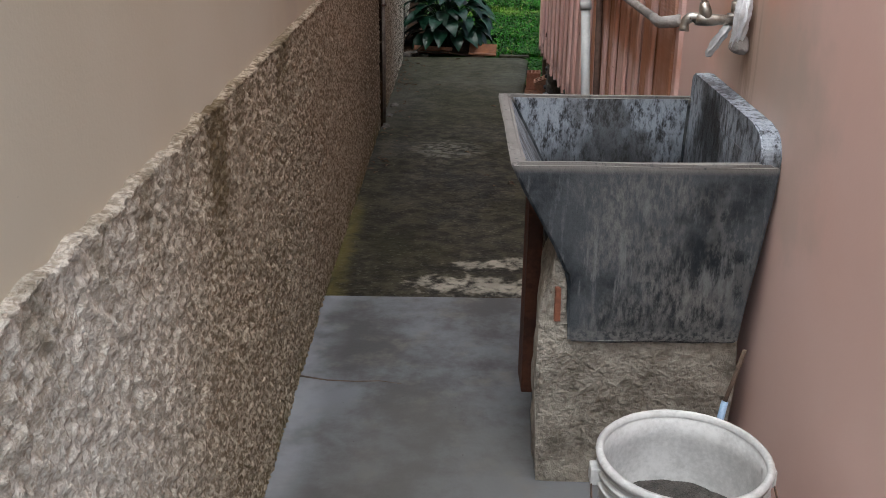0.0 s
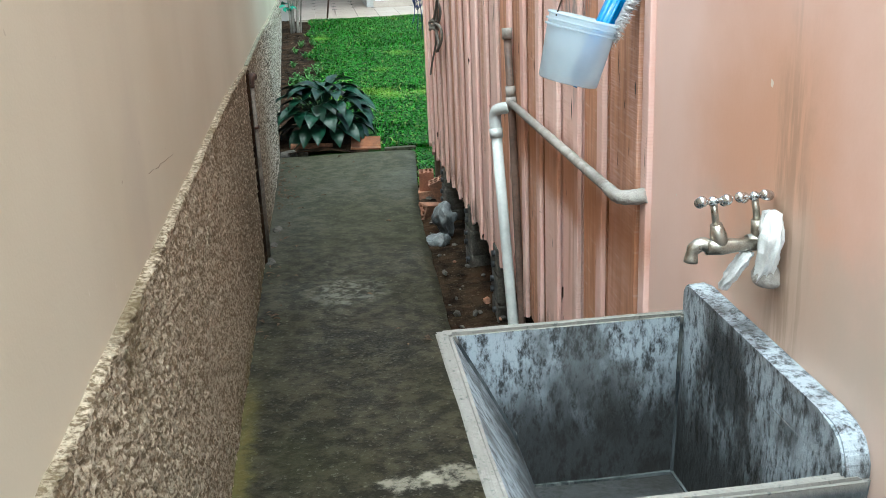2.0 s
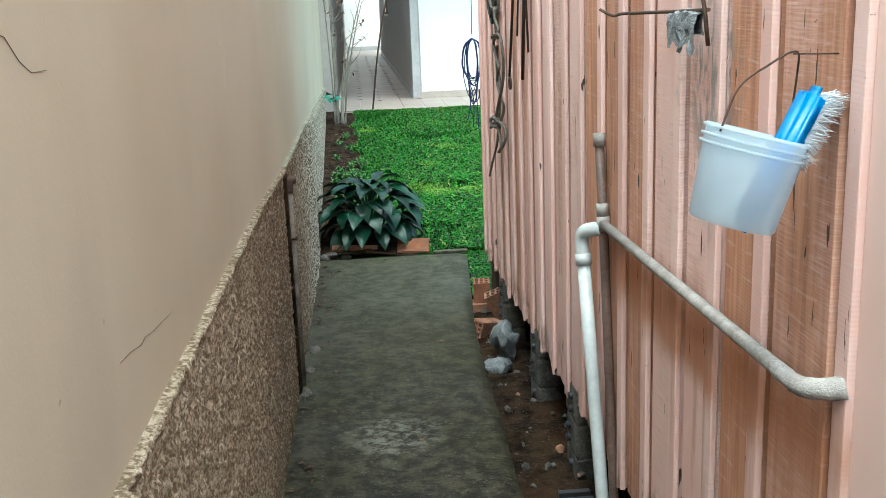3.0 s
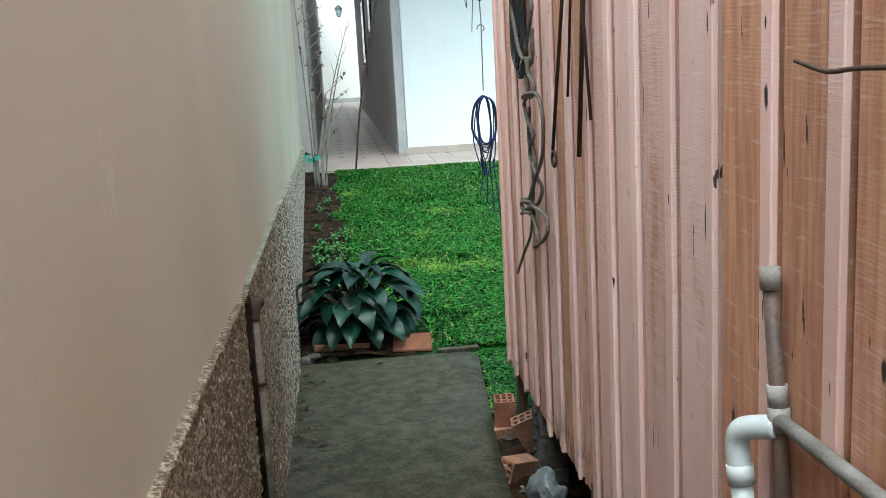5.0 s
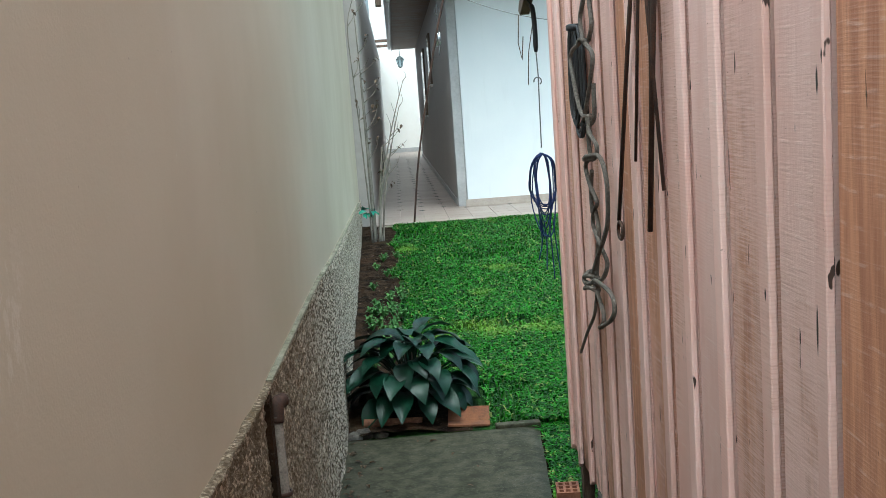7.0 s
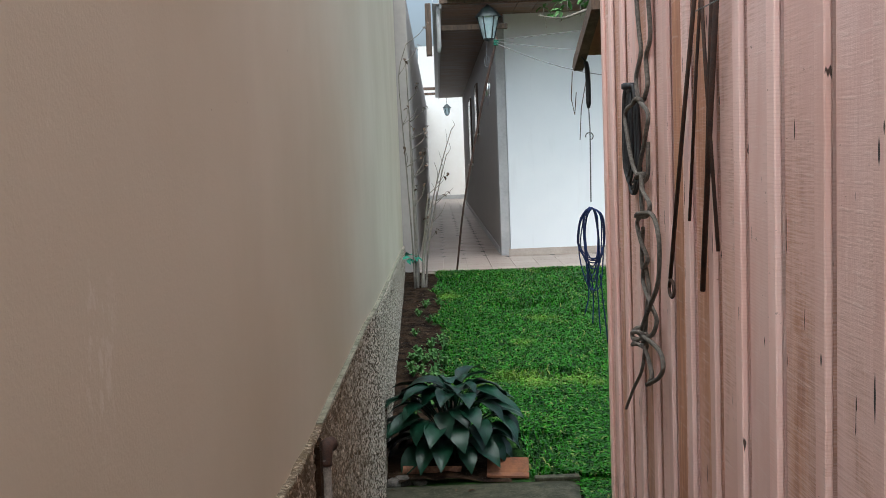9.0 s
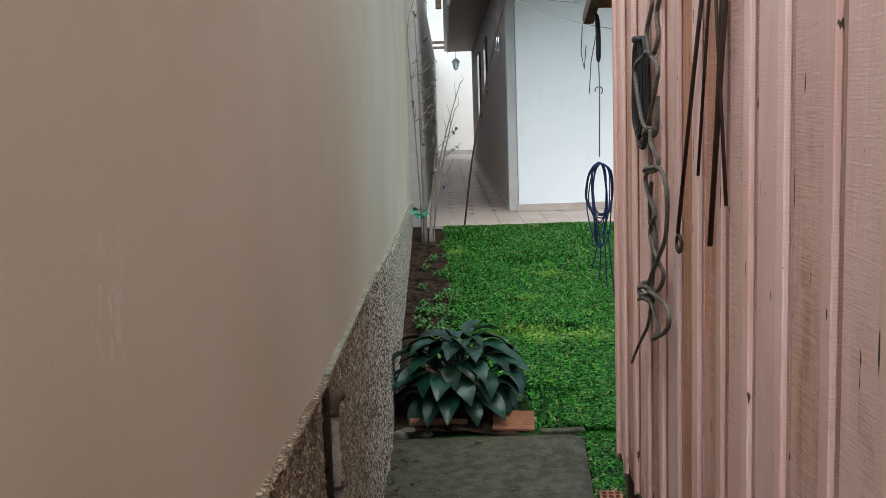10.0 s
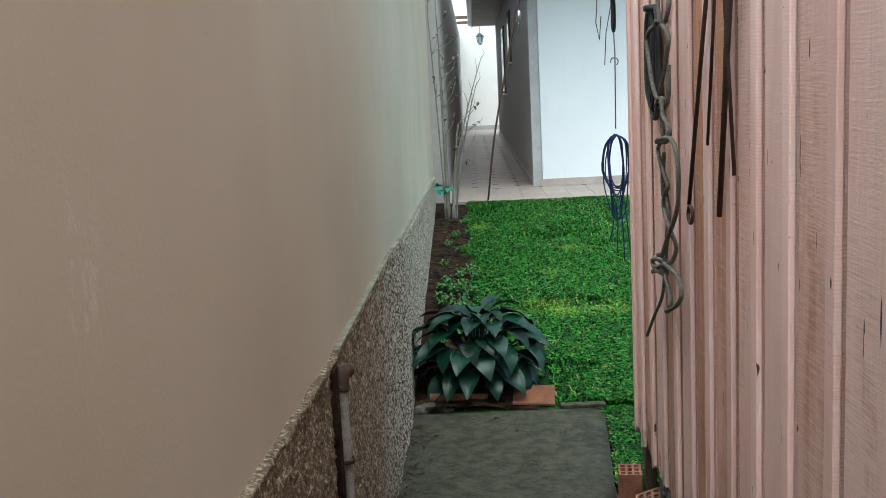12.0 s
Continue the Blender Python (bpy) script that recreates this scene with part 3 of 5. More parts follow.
def prism(bm, outline, axis, a, b):
    """Pulls an outline of pairs along an axis from a to b."""
    def at(p, v):
        return {"x": (v, p[0], p[1]), "y": (p[0], v, p[1]), "z": (p[0], p[1], v)}[axis]
    lo, hi = [[bm.verts.new(at(p, v)) for p in outline] for v in (a, b)]
    n = len(outline)
    bm.faces.new(lo), bm.faces.new(hi[::-1])
    for k in range(n):
        bm.faces.new((lo[k], hi[k], hi[(k + 1) % n], lo[(k + 1) % n]))
    return bm


def ragged(bm, amount, scale, seed=0.0):
    """Pushes vertices about by smooth noise."""
    for v in bm.verts:
        v.co += noise.noise_vector(v.co * scale + Vector((seed, seed, seed))) * amount
    return bm


def finish(bm):
    bmesh.ops.recalc_face_normals(bm, faces=bm.faces)
    me = bpy.data.meshes.new("mesh")
    bm.to_mesh(me)
    bm.free()
    return me


def thing(name, label, category, group="", at=(0, 0, 0)):
    ob = new(name)
    ob.location = at
    return tagged(ob, label, category, group)


def part(name, bm, material, parent, label=""):
    me = finish(bm) if isinstance(bm, bmesh.types.BMesh) else bm
    if not me.materials:
        me.materials.append(material)
    ob = new(name, me)
    ob.parent = parent
    return tagged(ob, label)


def solo(name, bm, material, label, category, group="", kind=""):
    me = finish(bm)
    me.materials.append(material)
    return tagged(new(name, me), label, category, group, kind)


def structure(name, bm, material, label=""):
    return solo(name, bm, material, label, "", kind="structure")


def path_z(y):
    return 0.0 if y < 2.63 else -0.0345 * (y - 2.63)


def lawn_z(y):
    return -0.19 + 0.36 * max(0.0, min(1.0, (y - 8.2) / 7.3))


def wall_x(y):
    """The face of the left wall's footing."""
    return 0.042 if y < 8 else 0.042 - 0.11 * (y - 8) / 6.7


def dado_z(y):
    return float(np.interp(y, (4.3, 5.3, 7.1, 13.9, 16.0), (0.948, 0.905, 0.893, 0.61, 0.53)))


# ---- ground ----
bm = bmesh.new()
bmesh.ops.create_grid(bm, x_segments=8, y_segments=8, size=400)
bmesh.ops.translate(bm, verts=bm.verts, vec=(0, 0, -0.42))
structure("ground", bm, SOIL, "bare dark earth under and around the plot")

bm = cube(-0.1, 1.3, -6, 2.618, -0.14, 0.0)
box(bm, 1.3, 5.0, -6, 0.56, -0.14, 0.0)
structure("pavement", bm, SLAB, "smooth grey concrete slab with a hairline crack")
bm = bmesh.new()
tube(bm, [(0.03, 2.06, 0.0), (0.12, 2.035, 0.0), (0.2, 2.03, 0.0), (0.27, 2.035, 0.0), (0.33, 2.02, 0.0)], [0.004, 0.003, 0.0025, 0.002, 0.001], 5)
structure("slab_crack", bm, CRACK, "fine dirt-filled crack across the slab")

# mossy path, falling gently, with a slanting right edge
edge_pts = [(2.626, 0.80), (3.4, 0.815), (4.3, 0.865), (5.14, 0.90), (6.0, 0.932), (6.86, 1.0), (7.5, 1.06), (8.16, 1.118)]
bm, rows_ = bmesh.new(), []
ys = [2.626 + (8.16 - 2.626) * i / 110 for i in range(111)]
for y in ys:
    xr = np.interp(y, [p[0] for p in edge_pts], [p[1] for p in edge_pts]) + 0.008 * noise.noise((y * 5, 0, 3)) + 0.004 * noise.noise((y * 19, 0, 3))
    cols = []
    for j in range(17):
        x = -0.02 + (xr + 0.02) * j / 16
        z = path_z(y) + 0.006 * noise.noise((x * 2.5, y * 2.5, 0)) + 0.002 * noise.noise((x * 11, y * 11, 5)) - (0.012 if j == 16 else 0)
        cols.append(bm.verts.new((x, y, z)))
    cols.append(bm.verts.new((xr + 0.004, y, path_z(y) - 0.13)))
    rows_.append(cols)
for a, b in zip(rows_, rows_[1:]):
    for j in range(17):
        bm.faces.new((a[j], a[j + 1], b[j + 1], b[j])).smooth = j < 16
bm.faces.new([*rows_[-1]])
structure("path", bm, PATHM, "damp mossy concrete path with pale splashes")

bm = cube(0.875, 1.128, 8.165, 8.225, -0.30, -0.172, bevel=0.006)
structure("kerb", ragged(bm, 0.004, 9), PATHM, "low concrete edging strip at the end of the path")

# gutter of earth between path and boards
bm = bmesh.new()
bmesh.ops.create_grid(bm, x_segments=24, y_segments=150, size=1)
for v in bm.verts:
    x, y = 0.72 + (v.co.x + 1) / 2 * 1.9, 2.60 + (v.co.y + 1) / 2 * 5.8
    z = path_z(y) - 0.10 + 0.03 * noise.noise((x * 5, y * 5, 0)) + 0.02 * noise.noise((x * 16, y * 16, 2)) + max(0, y - 6.9) * 0.05
    v.co = (x, y, z)
structure("earth_gutter", bm, SOIL, "dark damp earth gutter beside the path")

# lawn
bm = bmesh.new()
bmesh.ops.create_grid(bm, x_segments=60, y_segments=90, size=1)
for v in bm.verts:
    x, y = -0.25 + (v.co.x + 1) / 2 * 6.25, 8.16 + (v.co.y + 1) / 2 * 7.5
    v.co = (x, y, lawn_z(y) + 0.02 * noise.noise((x * 2, y * 2, 0)) - 0.012)
structure("lawn_bed", bm, LAWN, "green lawn over dark earth")
bm = bmesh.new()
bmesh.ops.create_grid(bm, x_segments=16, y_segments=80, size=1)
for v in bm.verts:
    u, y = (v.co.x + 1) / 2, 8.18 + (v.co.y + 1) / 2 * 7.3
    w = 0.50 + 0.10 * noise.noise((0, y * 1.3, 4)) if y > 9 else 0.8
    x = -0.25 + u * (w + 0.2 - 0.02 * (y - 8))
    v.co = (x, y, lawn_z(y) + 0.035 * (1 - u**3) + 0.022 * noise.noise((x * 9, y * 9, 1)))
structure("flower_bed", bm, SOIL, "bare earth bed along the foot of the wall")

rng = np.random.default_rng(4)


def blades(name, n, place, height, width, material, label, category):
    """Many bent blades as one mesh of real strips."""
    verts, faces = [], []
    for i in range(n):
        x, y, z, lush = place()
        a, h, w = rng.uniform(0, 2 * math.pi), height * rng.uniform(0.5, 1.25) * lush, width * rng.uniform(0.7, 1.3)
        lean = h * rng.uniform(0.6, 2.0)
        cx, cy, px, py = math.cos(a), math.sin(a), -math.sin(a) * w, math.cos(a) * w
        b = len(verts)
        mx, my = x + cx * lean * 0.4, y + cy * lean * 0.4
        verts += [(x - px * .7, y - py * .7, z - 0.01), (x + px * .7, y + py * .7, z - 0.01), (mx + px, my + py, z + h * 0.75), (mx - px, my - py, z + h * 0.75), (x + cx * lean, y + cy * lean, z + h * 0.85)]
        faces += [(b, b + 1, b + 2, b + 3), (b + 3, b + 2, b + 4)]
    me = bpy.data.meshes.new(name)
    me.from_pydata(verts, [], faces)
    me.materials.append(material)
    return tagged(new(name, me), label, category, kind="stuff")


def lawn_spot():
    while True:
        if rng.random() < 0.035:
            y = 8.25 - 1.15 * rng.random() ** 1.4
            x = rng.uniform(float(np.interp(y, [p[0] for p in edge_pts], [p[1] for p in edge_pts])) + 0.02, 1.5)
            return x, y, path_z(y) - 0.09 + max(0, y - 6.9) * 0.05, 0.85
        y = 8.2 + 7.42 * rng.random() ** 1.25
        x = rng.uniform(0.0, 2.9)
        left = 0.46 + 0.10 * noise.noise((0, y * 1.3, 4)) - 0.02 * (y - 8) + 0.06 * noise.noise((x * 6, y * 4, 9))
        if y < 9.0:
            left = 0.86
        bare = noise.noise((x * 2.2, y * 2.2, 7.5)) + 0.7 * math.exp(-((x - 1.02) / 0.2) ** 2 - ((y - 8.75) / 0.3) ** 2)
        if x > left and (x > 1.15 or y > 8.24) and (bare < 0.42 or rng.random() < 0.25):
            return x, y, lawn_z(y), 1.0 - 0.3 * max(0, bare)


blades("grass", 105000, lawn_spot, 0.040, 0.0062, BLADE, "lush green broad-bladed lawn with thin patches", "grass")

# ---- left wall ----
bm = bmesh.new()
prof = [(-6, 2.45), (4.5, 2.45), (8.0, 2.85), (15.55, 4.05)]
for (a, h0), (b, h1) in zip(prof, prof[1:]):
    x0, x1 = wall_x(a) - 0.014, wall_x(b) - 0.014
    vs = [bm.verts.new(p) for p in ((x0, a, -0.4), (x1, b, -0.4), (x1, b, h1), (x0, a, h0), (x0 - 0.2, a, -0.4), (x1 - 0.2, b, -0.4), (x1 - 0.2, b, h1), (x0 - 0.2, a, h0))]
    for q in ((0, 1, 2, 3), (7, 6, 5, 4), (3, 2, 6, 7), (1, 5, 6, 2), (0, 3, 7, 4), (0, 4, 5, 1)):
        bm.faces.new([vs[i] for i in q])
wall_west = structure("wall_west", bm, BEIGE, "tall smooth beige painted wall with hairline cracks")
bm = bmesh.new()
# its colour carries the eave's shade
box(bm, -0.3, 0.06, 15.56, 41, -0.4, 3.75)
structure("wall_west_far", bm, GREYWALL, "boundary wall along the tiled passage, eave shade put into its grey-beige")


def relief(y, z):
    """Thrown-on mortar: small proud lumps."""
    f = 1.0 if y < 5.4 else 0.5
    a = noise.noise((0.3, y * 118 * f, z * 72 * f)) + noise.noise((2.3, y * 50, z * 34)) * 0.2 + noise.noise((5.0, y * 9, z * 9)) * 0.25
    return min(1.0, max(0.0, a + 0.22)) ** 0.8


bm = bmesh.new()
for y0, y1, step in ((-0.15, 2.4, 0.0055), (2.4, 5.4, 0.0095), (5.4, 8.0, 0.012), (8.0, 15.55, 0.05)):
    ny, grid = int((y1 - y0) / step), []
    for i in range(ny + 1):
        y = y0 + (y1 - y0) * i / ny
        top = dado_z(y) + 0.006 * noise.noise((y * 7, 1, 1)) + (0.012 * noise.noise((y * 17, 3, 1)) if y < 1.35 else 0.003 * noise.noise((y * 20, 3, 1)))
        low = path_z(y) - 0.05 if y < 8.2 else lawn_z(y) - 0.08
        nz = int(1.05 / step)
        deep = 0.007
        line = []
        for j in range(nz + 1):
            z = low + (top - low) * j / nz
            lip = 0.004 if nz - j < 2 else 0.0
            line.append(bm.verts.new((wall_x(y) - 0.004 + relief(y, z) * deep * 1.7 + lip, y, z)))
        line.append(bm.verts.new((wall_x(y) - 0.03, y, top + 0.004)))
        grid.append(line)
    for a, b in zip(grid, grid[1:]):
        for j in range(len(a) - 1):
            bm.faces.new((a[j], b[j], b[j + 1], a[j + 1])).smooth = True
structure("dado", bm, ROUGH, "brown roughcast dado with algae stains")

bm = bmesh.new()
for i in range(60):
    y = 5.45 + 9.2 * i / 60
    ragged(box(bm, wall_x(y) - 0.02, wall_x(y) + 0.005, y, y + 0.152, dado_z(y) - 0.004, dado_z(y) + 0.006), 0.0, 1)
structure("trim", bm, MOSSY, "thin mossy ledge along the top of the dado")

for pts in ([(2.02, 1.597), (2.05, 1.577), (2.085, 1.556), (2.105, 1.545), (2.155, 1.537), (2.19, 1.512), (2.225, 1.498), (2.28, 1.498)], [(2.80, 1.05), (2.72, 1.06), (2.66, 1.065), (2.60, 1.075), (2.57, 1.072), (2.50, 1.085), (2.44, 1.09)]):
    bm = bar([(wall_x(y) - 0.0135, y, z) for y, z in pts], [0.0003, 0.0004, 0.0004, 0.0005, 0.0005, 0.0004, 0.0004, 0.0003][: len(pts)], 4)
    structure("wall_crack", bm, CRACK, "hairline crack in the painted plaster")

# old pipe set against the dado
pipe = thing("wall_pipe", "old brown drain pipe with an open top, set in the dado", "pipe")
part("tube", bar([(0.052, 5.41, -0.10), (0.054, 5.408, 0.3), (0.052, 5.41, 0.82)], 0.0175, 12), OLDBROWN, pipe)
part("elbow", bar(smooth_path([(0.052, 5.41, 0.80), (0.056, 5.42, 0.845), (0.062, 5.435, 0.85), (0.07, 5.45, 0.85)]), 0.0205, 12), IRON, pipe, "dark open pipe mouth")
part("strap", lathe(bmesh.new(), [(0.021, -0.006), (0.025, -0.006), (0.025, 0.006), (0.021, 0.006)], 14, Matrix.Translation((0.053, 5.409, 0.60))), IRON, pipe, "rusted strap")
structure("dado_joint", ragged(cube(0.02, 0.055, 5.29, 5.345, -0.10, 0.895), 0.006, 25), SOIL, "dark vertical joint in the dado")

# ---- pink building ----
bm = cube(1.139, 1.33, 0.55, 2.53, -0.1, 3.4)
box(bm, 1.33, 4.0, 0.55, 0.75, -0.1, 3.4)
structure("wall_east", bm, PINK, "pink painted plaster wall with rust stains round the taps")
structure("corner_trim", cube(1.126, 1.17, 2.533, 2.5775, 0.12, 3.9, bevel=0.004), BOARD, "pink painted corner board")


def roof_z(y):
    return 2.36 - 0.36 * (y - 6.9)


wall_boards = structure("wall_east_boards", prism(bmesh.new(), [(2.579, 0.22), (6.98, 0.22), (6.98, roof_z(6.98)), (2.579, roof_z(2.579))], "x", 1.1405, 1.17), RUSTY, "wall of upright pink painted boards with flaking paint")
structure("shed_floor", cube(1.145, 3.6, 2.55, 6.93, 0.20, 0.27), RUSTY, "timber floor of the raised shed")
structure("shed_end_wall", prism(bmesh.new(), [(1.173, 0.2), (3.6, 0.2), (3.6, 2.33), (1.173, 2.33)], "y", 6.91, 6.97), BOARD, "far end wall of the timber shed")
# earth-coloured panels added to block light, so the space under the shed stays dark
structure("crawlspace_end_blocker", cube(1.2, 2.5, 6.84, 6.90, -0.4, 0.198), SOIL, "panel added to keep light out at the far end under the shed")
structure("crawlspace_start_blocker", cube(1.175, 2.5, 2.535, 2.575, -0.4, 0.198), SOIL, "panel added to keep light out at the near end under the shed")
structure("crawlspace_back_sheet", cube(2.5, 2.6, 2.55, 6.93, -0.4, 0.2), SOIL, "dark sheet added to close the space under the shed")
bm = bmesh.new()
prism(bm, [(2.3, roof_z(2.3)), (7.6, roof_z(7.6)), (7.6, roof_z(7.6) + 0.03), (2.3, roof_z(2.3) + 0.03)], "x", 1.118, 4.0)
# unseen overhang strip, added to hold skylight off the passage
prism(bm, [(2.3, roof_z(2.3)), (6.2, roof_z(6.2)), (6.2, roof_z(6.2) + 0.03), (2.3, roof_z(2.3) + 0.03)], "x", 0.99, 1.116)
structure("shed_roof", bm, ROOFTILE, "sloping roof of the timber shed")
# unseen eave, added only to shade the passage walls
structure("neighbour_eave", prism(bmesh.new(), [(-0.6, 2.96), (0.08, 2.84), (0.08, 2.90), (-0.6, 3.02)], "y", 1.6, 6.9), ROOFTILE, "unseen eave added to shade the passage")

# ---- laundry sink ----
sink = thing("laundry_sink", "grey stained concrete laundry sink on a rendered base", "sink")
x0, x1, y0, y1, zt = 0.58, 1.138, 1.545, 2.215, 0.78


def side_panel(y, inner):
    """Outline of the tub in x and z at a side."""
    if inner:
        return [(x0 + 0.032, zt), (0.735, 0.545), (0.765, 0.41), (x1 - 0.052, 0.41), (x1 - 0.042, zt)]
    return [(x0, zt), (0.712, 0.53), (0.722, 0.372), (x1 - 0.045, 0.372), (x1, zt)]


bm = bmesh.new()
out_a, out_b = [[bm.verts.new((x, y, z)) for x, z in side_panel(y, False)] for y in (y0, y1)]
in_a, in_b = [[bm.verts.new((x, y, z)) for x, z in side_panel(y, True)] for y in (y0 + 0.024, y1 - 0.024)]
for k in range(4):
    bm.faces.new((out_a[k], out_b[k], out_b[k + 1], out_a[k + 1]))
bm.faces.new(out_a), bm.faces.new(out_b[::-1])
bm.faces.new((out_a[0], in_a[0], in_b[0], out_b[0]))
bm.faces.new((out_b[0], in_b[0], in_b[4], out_b[4]))
bm.faces.new((out_b[4], in_b[4], in_a[4], out_a[4]))
bm.faces.new((out_a[4], in_a[4], in_a[0], out_a[0]))
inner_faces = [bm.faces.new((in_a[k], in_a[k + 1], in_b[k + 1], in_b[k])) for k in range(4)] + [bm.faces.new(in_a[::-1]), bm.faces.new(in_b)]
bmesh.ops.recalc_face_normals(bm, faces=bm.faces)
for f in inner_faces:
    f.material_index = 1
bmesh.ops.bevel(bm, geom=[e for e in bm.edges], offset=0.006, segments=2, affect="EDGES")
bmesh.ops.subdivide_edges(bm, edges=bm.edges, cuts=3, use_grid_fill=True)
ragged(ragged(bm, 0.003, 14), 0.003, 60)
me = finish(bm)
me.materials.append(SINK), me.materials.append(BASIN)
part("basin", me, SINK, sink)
bm = bmesh.new()
prism(bm, [(1.552, 0.772), (1.553, 0.795), (1.560, 0.815), (1.575, 0.832), (1.60, 0.843), (1.64, 0.848), (2.15, 0.850), (2.185, 0.846), (2.197, 0.83), (2.2, 0.772)], "x", x1 - 0.043, 1.1385)
bmesh.ops.bevel(bm, geom=bm.edges, offset=0.004, segments=2, affect="EDGES")
part("splashback", ragged(bm, 0.003, 16), BASIN, sink, "raised concrete back edge")
bm = bmesh.new()
prism(bm, [(0.668, 0), (0.655, 0.25), (0.662, 0.46), (0.69, 0.60), (0.735, 0.60), (0.735, 0.37), (1.10, 0.37), (1.105, 0)], "y", 1.56, 1.68)
bmesh.ops.triangulate(bm, faces=[f for f in bm.faces if len(f.verts) > 4])
bmesh.ops.subdivide_edges(bm, edges=bm.edges, cuts=5, use_grid_fill=True)
part("base", ragged(ragged(bm, 0.008, 9), 0.005, 30), MORTAR, sink, "crumbling cement-rendered masonry base")
bm = cube(0.75, 1.10, 1.68, 2.1, 0, 0.37)
part("inner_base", ragged(bm, 0.004, 9), MORTAR, sink)
part("exposed_brick", ragged(cube(0.689, 0.703, 1.549, 1.562, 0.42, 0.50, bevel=0.003), 0.003, 40), CLAY, sink, "bare red brick showing through the render")
part("prop", ragged(cube(0.66, 0.70, 1.98, 2.10, 0.0, 0.60, bevel=0.004), 0.003, 12), RUSTY, sink, "dark brown timber prop")

# ---- plastic bucket on the slab ----
bucket = thing("bucket", "scuffed white plastic paint bucket with dark sludge, on the slab", "bucket", at=(0.888, 1.13, 0.002))
body = part("body", lathe(bmesh.new(), [(0.0, 0.0), (0.132, 0.0), (0.136, 0.006), (0.149, 0.30), (0.149, 0.352), (0.146, 0.352), (0.145, 0.30), (0.131, 0.008), (0.0, 0.006)], 40), BUCKET, bucket)
for z, r in ((0.300, 0.157), (0.322, 0.156)):
    part("ridge", lathe(bmesh.new(), [(0.149, z - 0.005), (r, z - 0.003), (r, z + 0.003), (0.149, z + 0.005)], 40), BUCKET, bucket)
part("rim", lathe(bmesh.new(), [(0.145, 0.346), (0.157, 0.343), (0.159, 0.352), (0.153, 0.358), (0.146, 0.357), (0.145, 0.346)], 40), BUCKET, bucket)
bm = lathe(bmesh.new(), [(0.0, 0.196), (0.05, 0.194), (0.10, 0.197), (0.130, 0.199), (0.1405, 0.206)], 36)
part("sludge", ragged(bm, 0.006, 25), SLUDGE, bucket, "dark wet sludge")
for s in (-1, 1):
    part("handle_lug", cube(s * 0.157 - 0.012, s * 0.157 + 0.012, -0.016, 0.016, 0.295, 0.33, bevel=0.004), BUCKET, bucket)
part("handle", bar(smooth_path([(-0.166, 0, 0.31), (-0.163, -0.08, 0.25), (-0.10, -0.17, 0.21), (0.0, -0.19, 0.20), (0.10, -0.17, 0.21), (0.163, -0.08, 0.25), (0.166, 0, 0.31)]), 0.002, 6), WIRE, bucket, "thin wire handle")

stick = thing("stick", "thin brown stick with a pale blue plastic tip beside the sink", "stick")
part("shaft", bar([(1.112, 1.545, 0.36), (1.085, 1.52, 0.29), (1.068, 1.50, 0.255)], 0.005), RAW, stick)
part("tip", bar([(1.068, 1.50, 0.255), (1.057, 1.49, 0.20), (1.05, 1.485, 0.0)], [0.008, 0.009, 0.007]), PALEBLUE, stick, "pale blue plastic tip")

# ---- taps ----


def tap(at, turn, spout):
    """A garden tap that stands out from the wall, with a cross handle."""
    t = thing("tap", "worn brass tap with a chrome cross handle" if spout else "tarnished brass valve with a chrome cross handle", "tap", "taps over the sink")
    m = Matrix.Translation(at)
    bm = tube(bmesh.new(), [m @ Vector(p) for p in ((0.03, 0, 0), (-0.02, 0, 0), (-0.05, 0, 0), (-0.076, 0.0, 0))], [0.012, 0.012, 0.015, 0.013], 12)
    tube(bm, [m @ Vector(p) for p in ((-0.05, 0, 0), (-0.056, 0, 0.022), (-0.06, 0, 0.04))], [0.014, 0.014, 0.010], 12)
    part("body", bm, BRASS, t)
    if spout:
        part("spout", bar([m @ Vector(p) for p in smooth_path([(-0.066, 0, 0), (-0.082, 0.004, 0.005), (-0.096, 0.006, -0.005), (-0.099, 0.007, -0.026)], 4)], [0.012] * 9 + [0.010, 0.011, 0.012, 0.0125], 12), BRASS, t)
    part("stem", bar([m @ Vector(p) for p in ((-0.06, 0, 0.038), (-0.066, 0, 0.075))], 0.006, 10), BRASS, t)
    top = m @ Vector((-0.067, 0, 0.080))
    hub = bmesh.new()
    bmesh.ops.create_uvsphere(hub, u_segments=12, v_segments=8, radius=0.009, matrix=Matrix.Translation(top))
    handle = part("handle", hub, CHROME, t, "chrome cross handle")
    for k in range(4):
        a = turn + k * math.pi / 2
        end = top + Vector((math.cos(a) * 0.028, math.sin(a) * 0.028, -0.010 * math.sin(a)))
        arm = tube(bmesh.new(), [top, end], [0.0045, 0.005], 8)
        bmesh.ops.create_uvsphere(arm, u_segments=10, v_segments=8, radius=0.0095, matrix=Matrix.Translation(end))
        for f in arm.faces:
            f.smooth = True
        part("arm", arm, CHROME, handle)
    return t


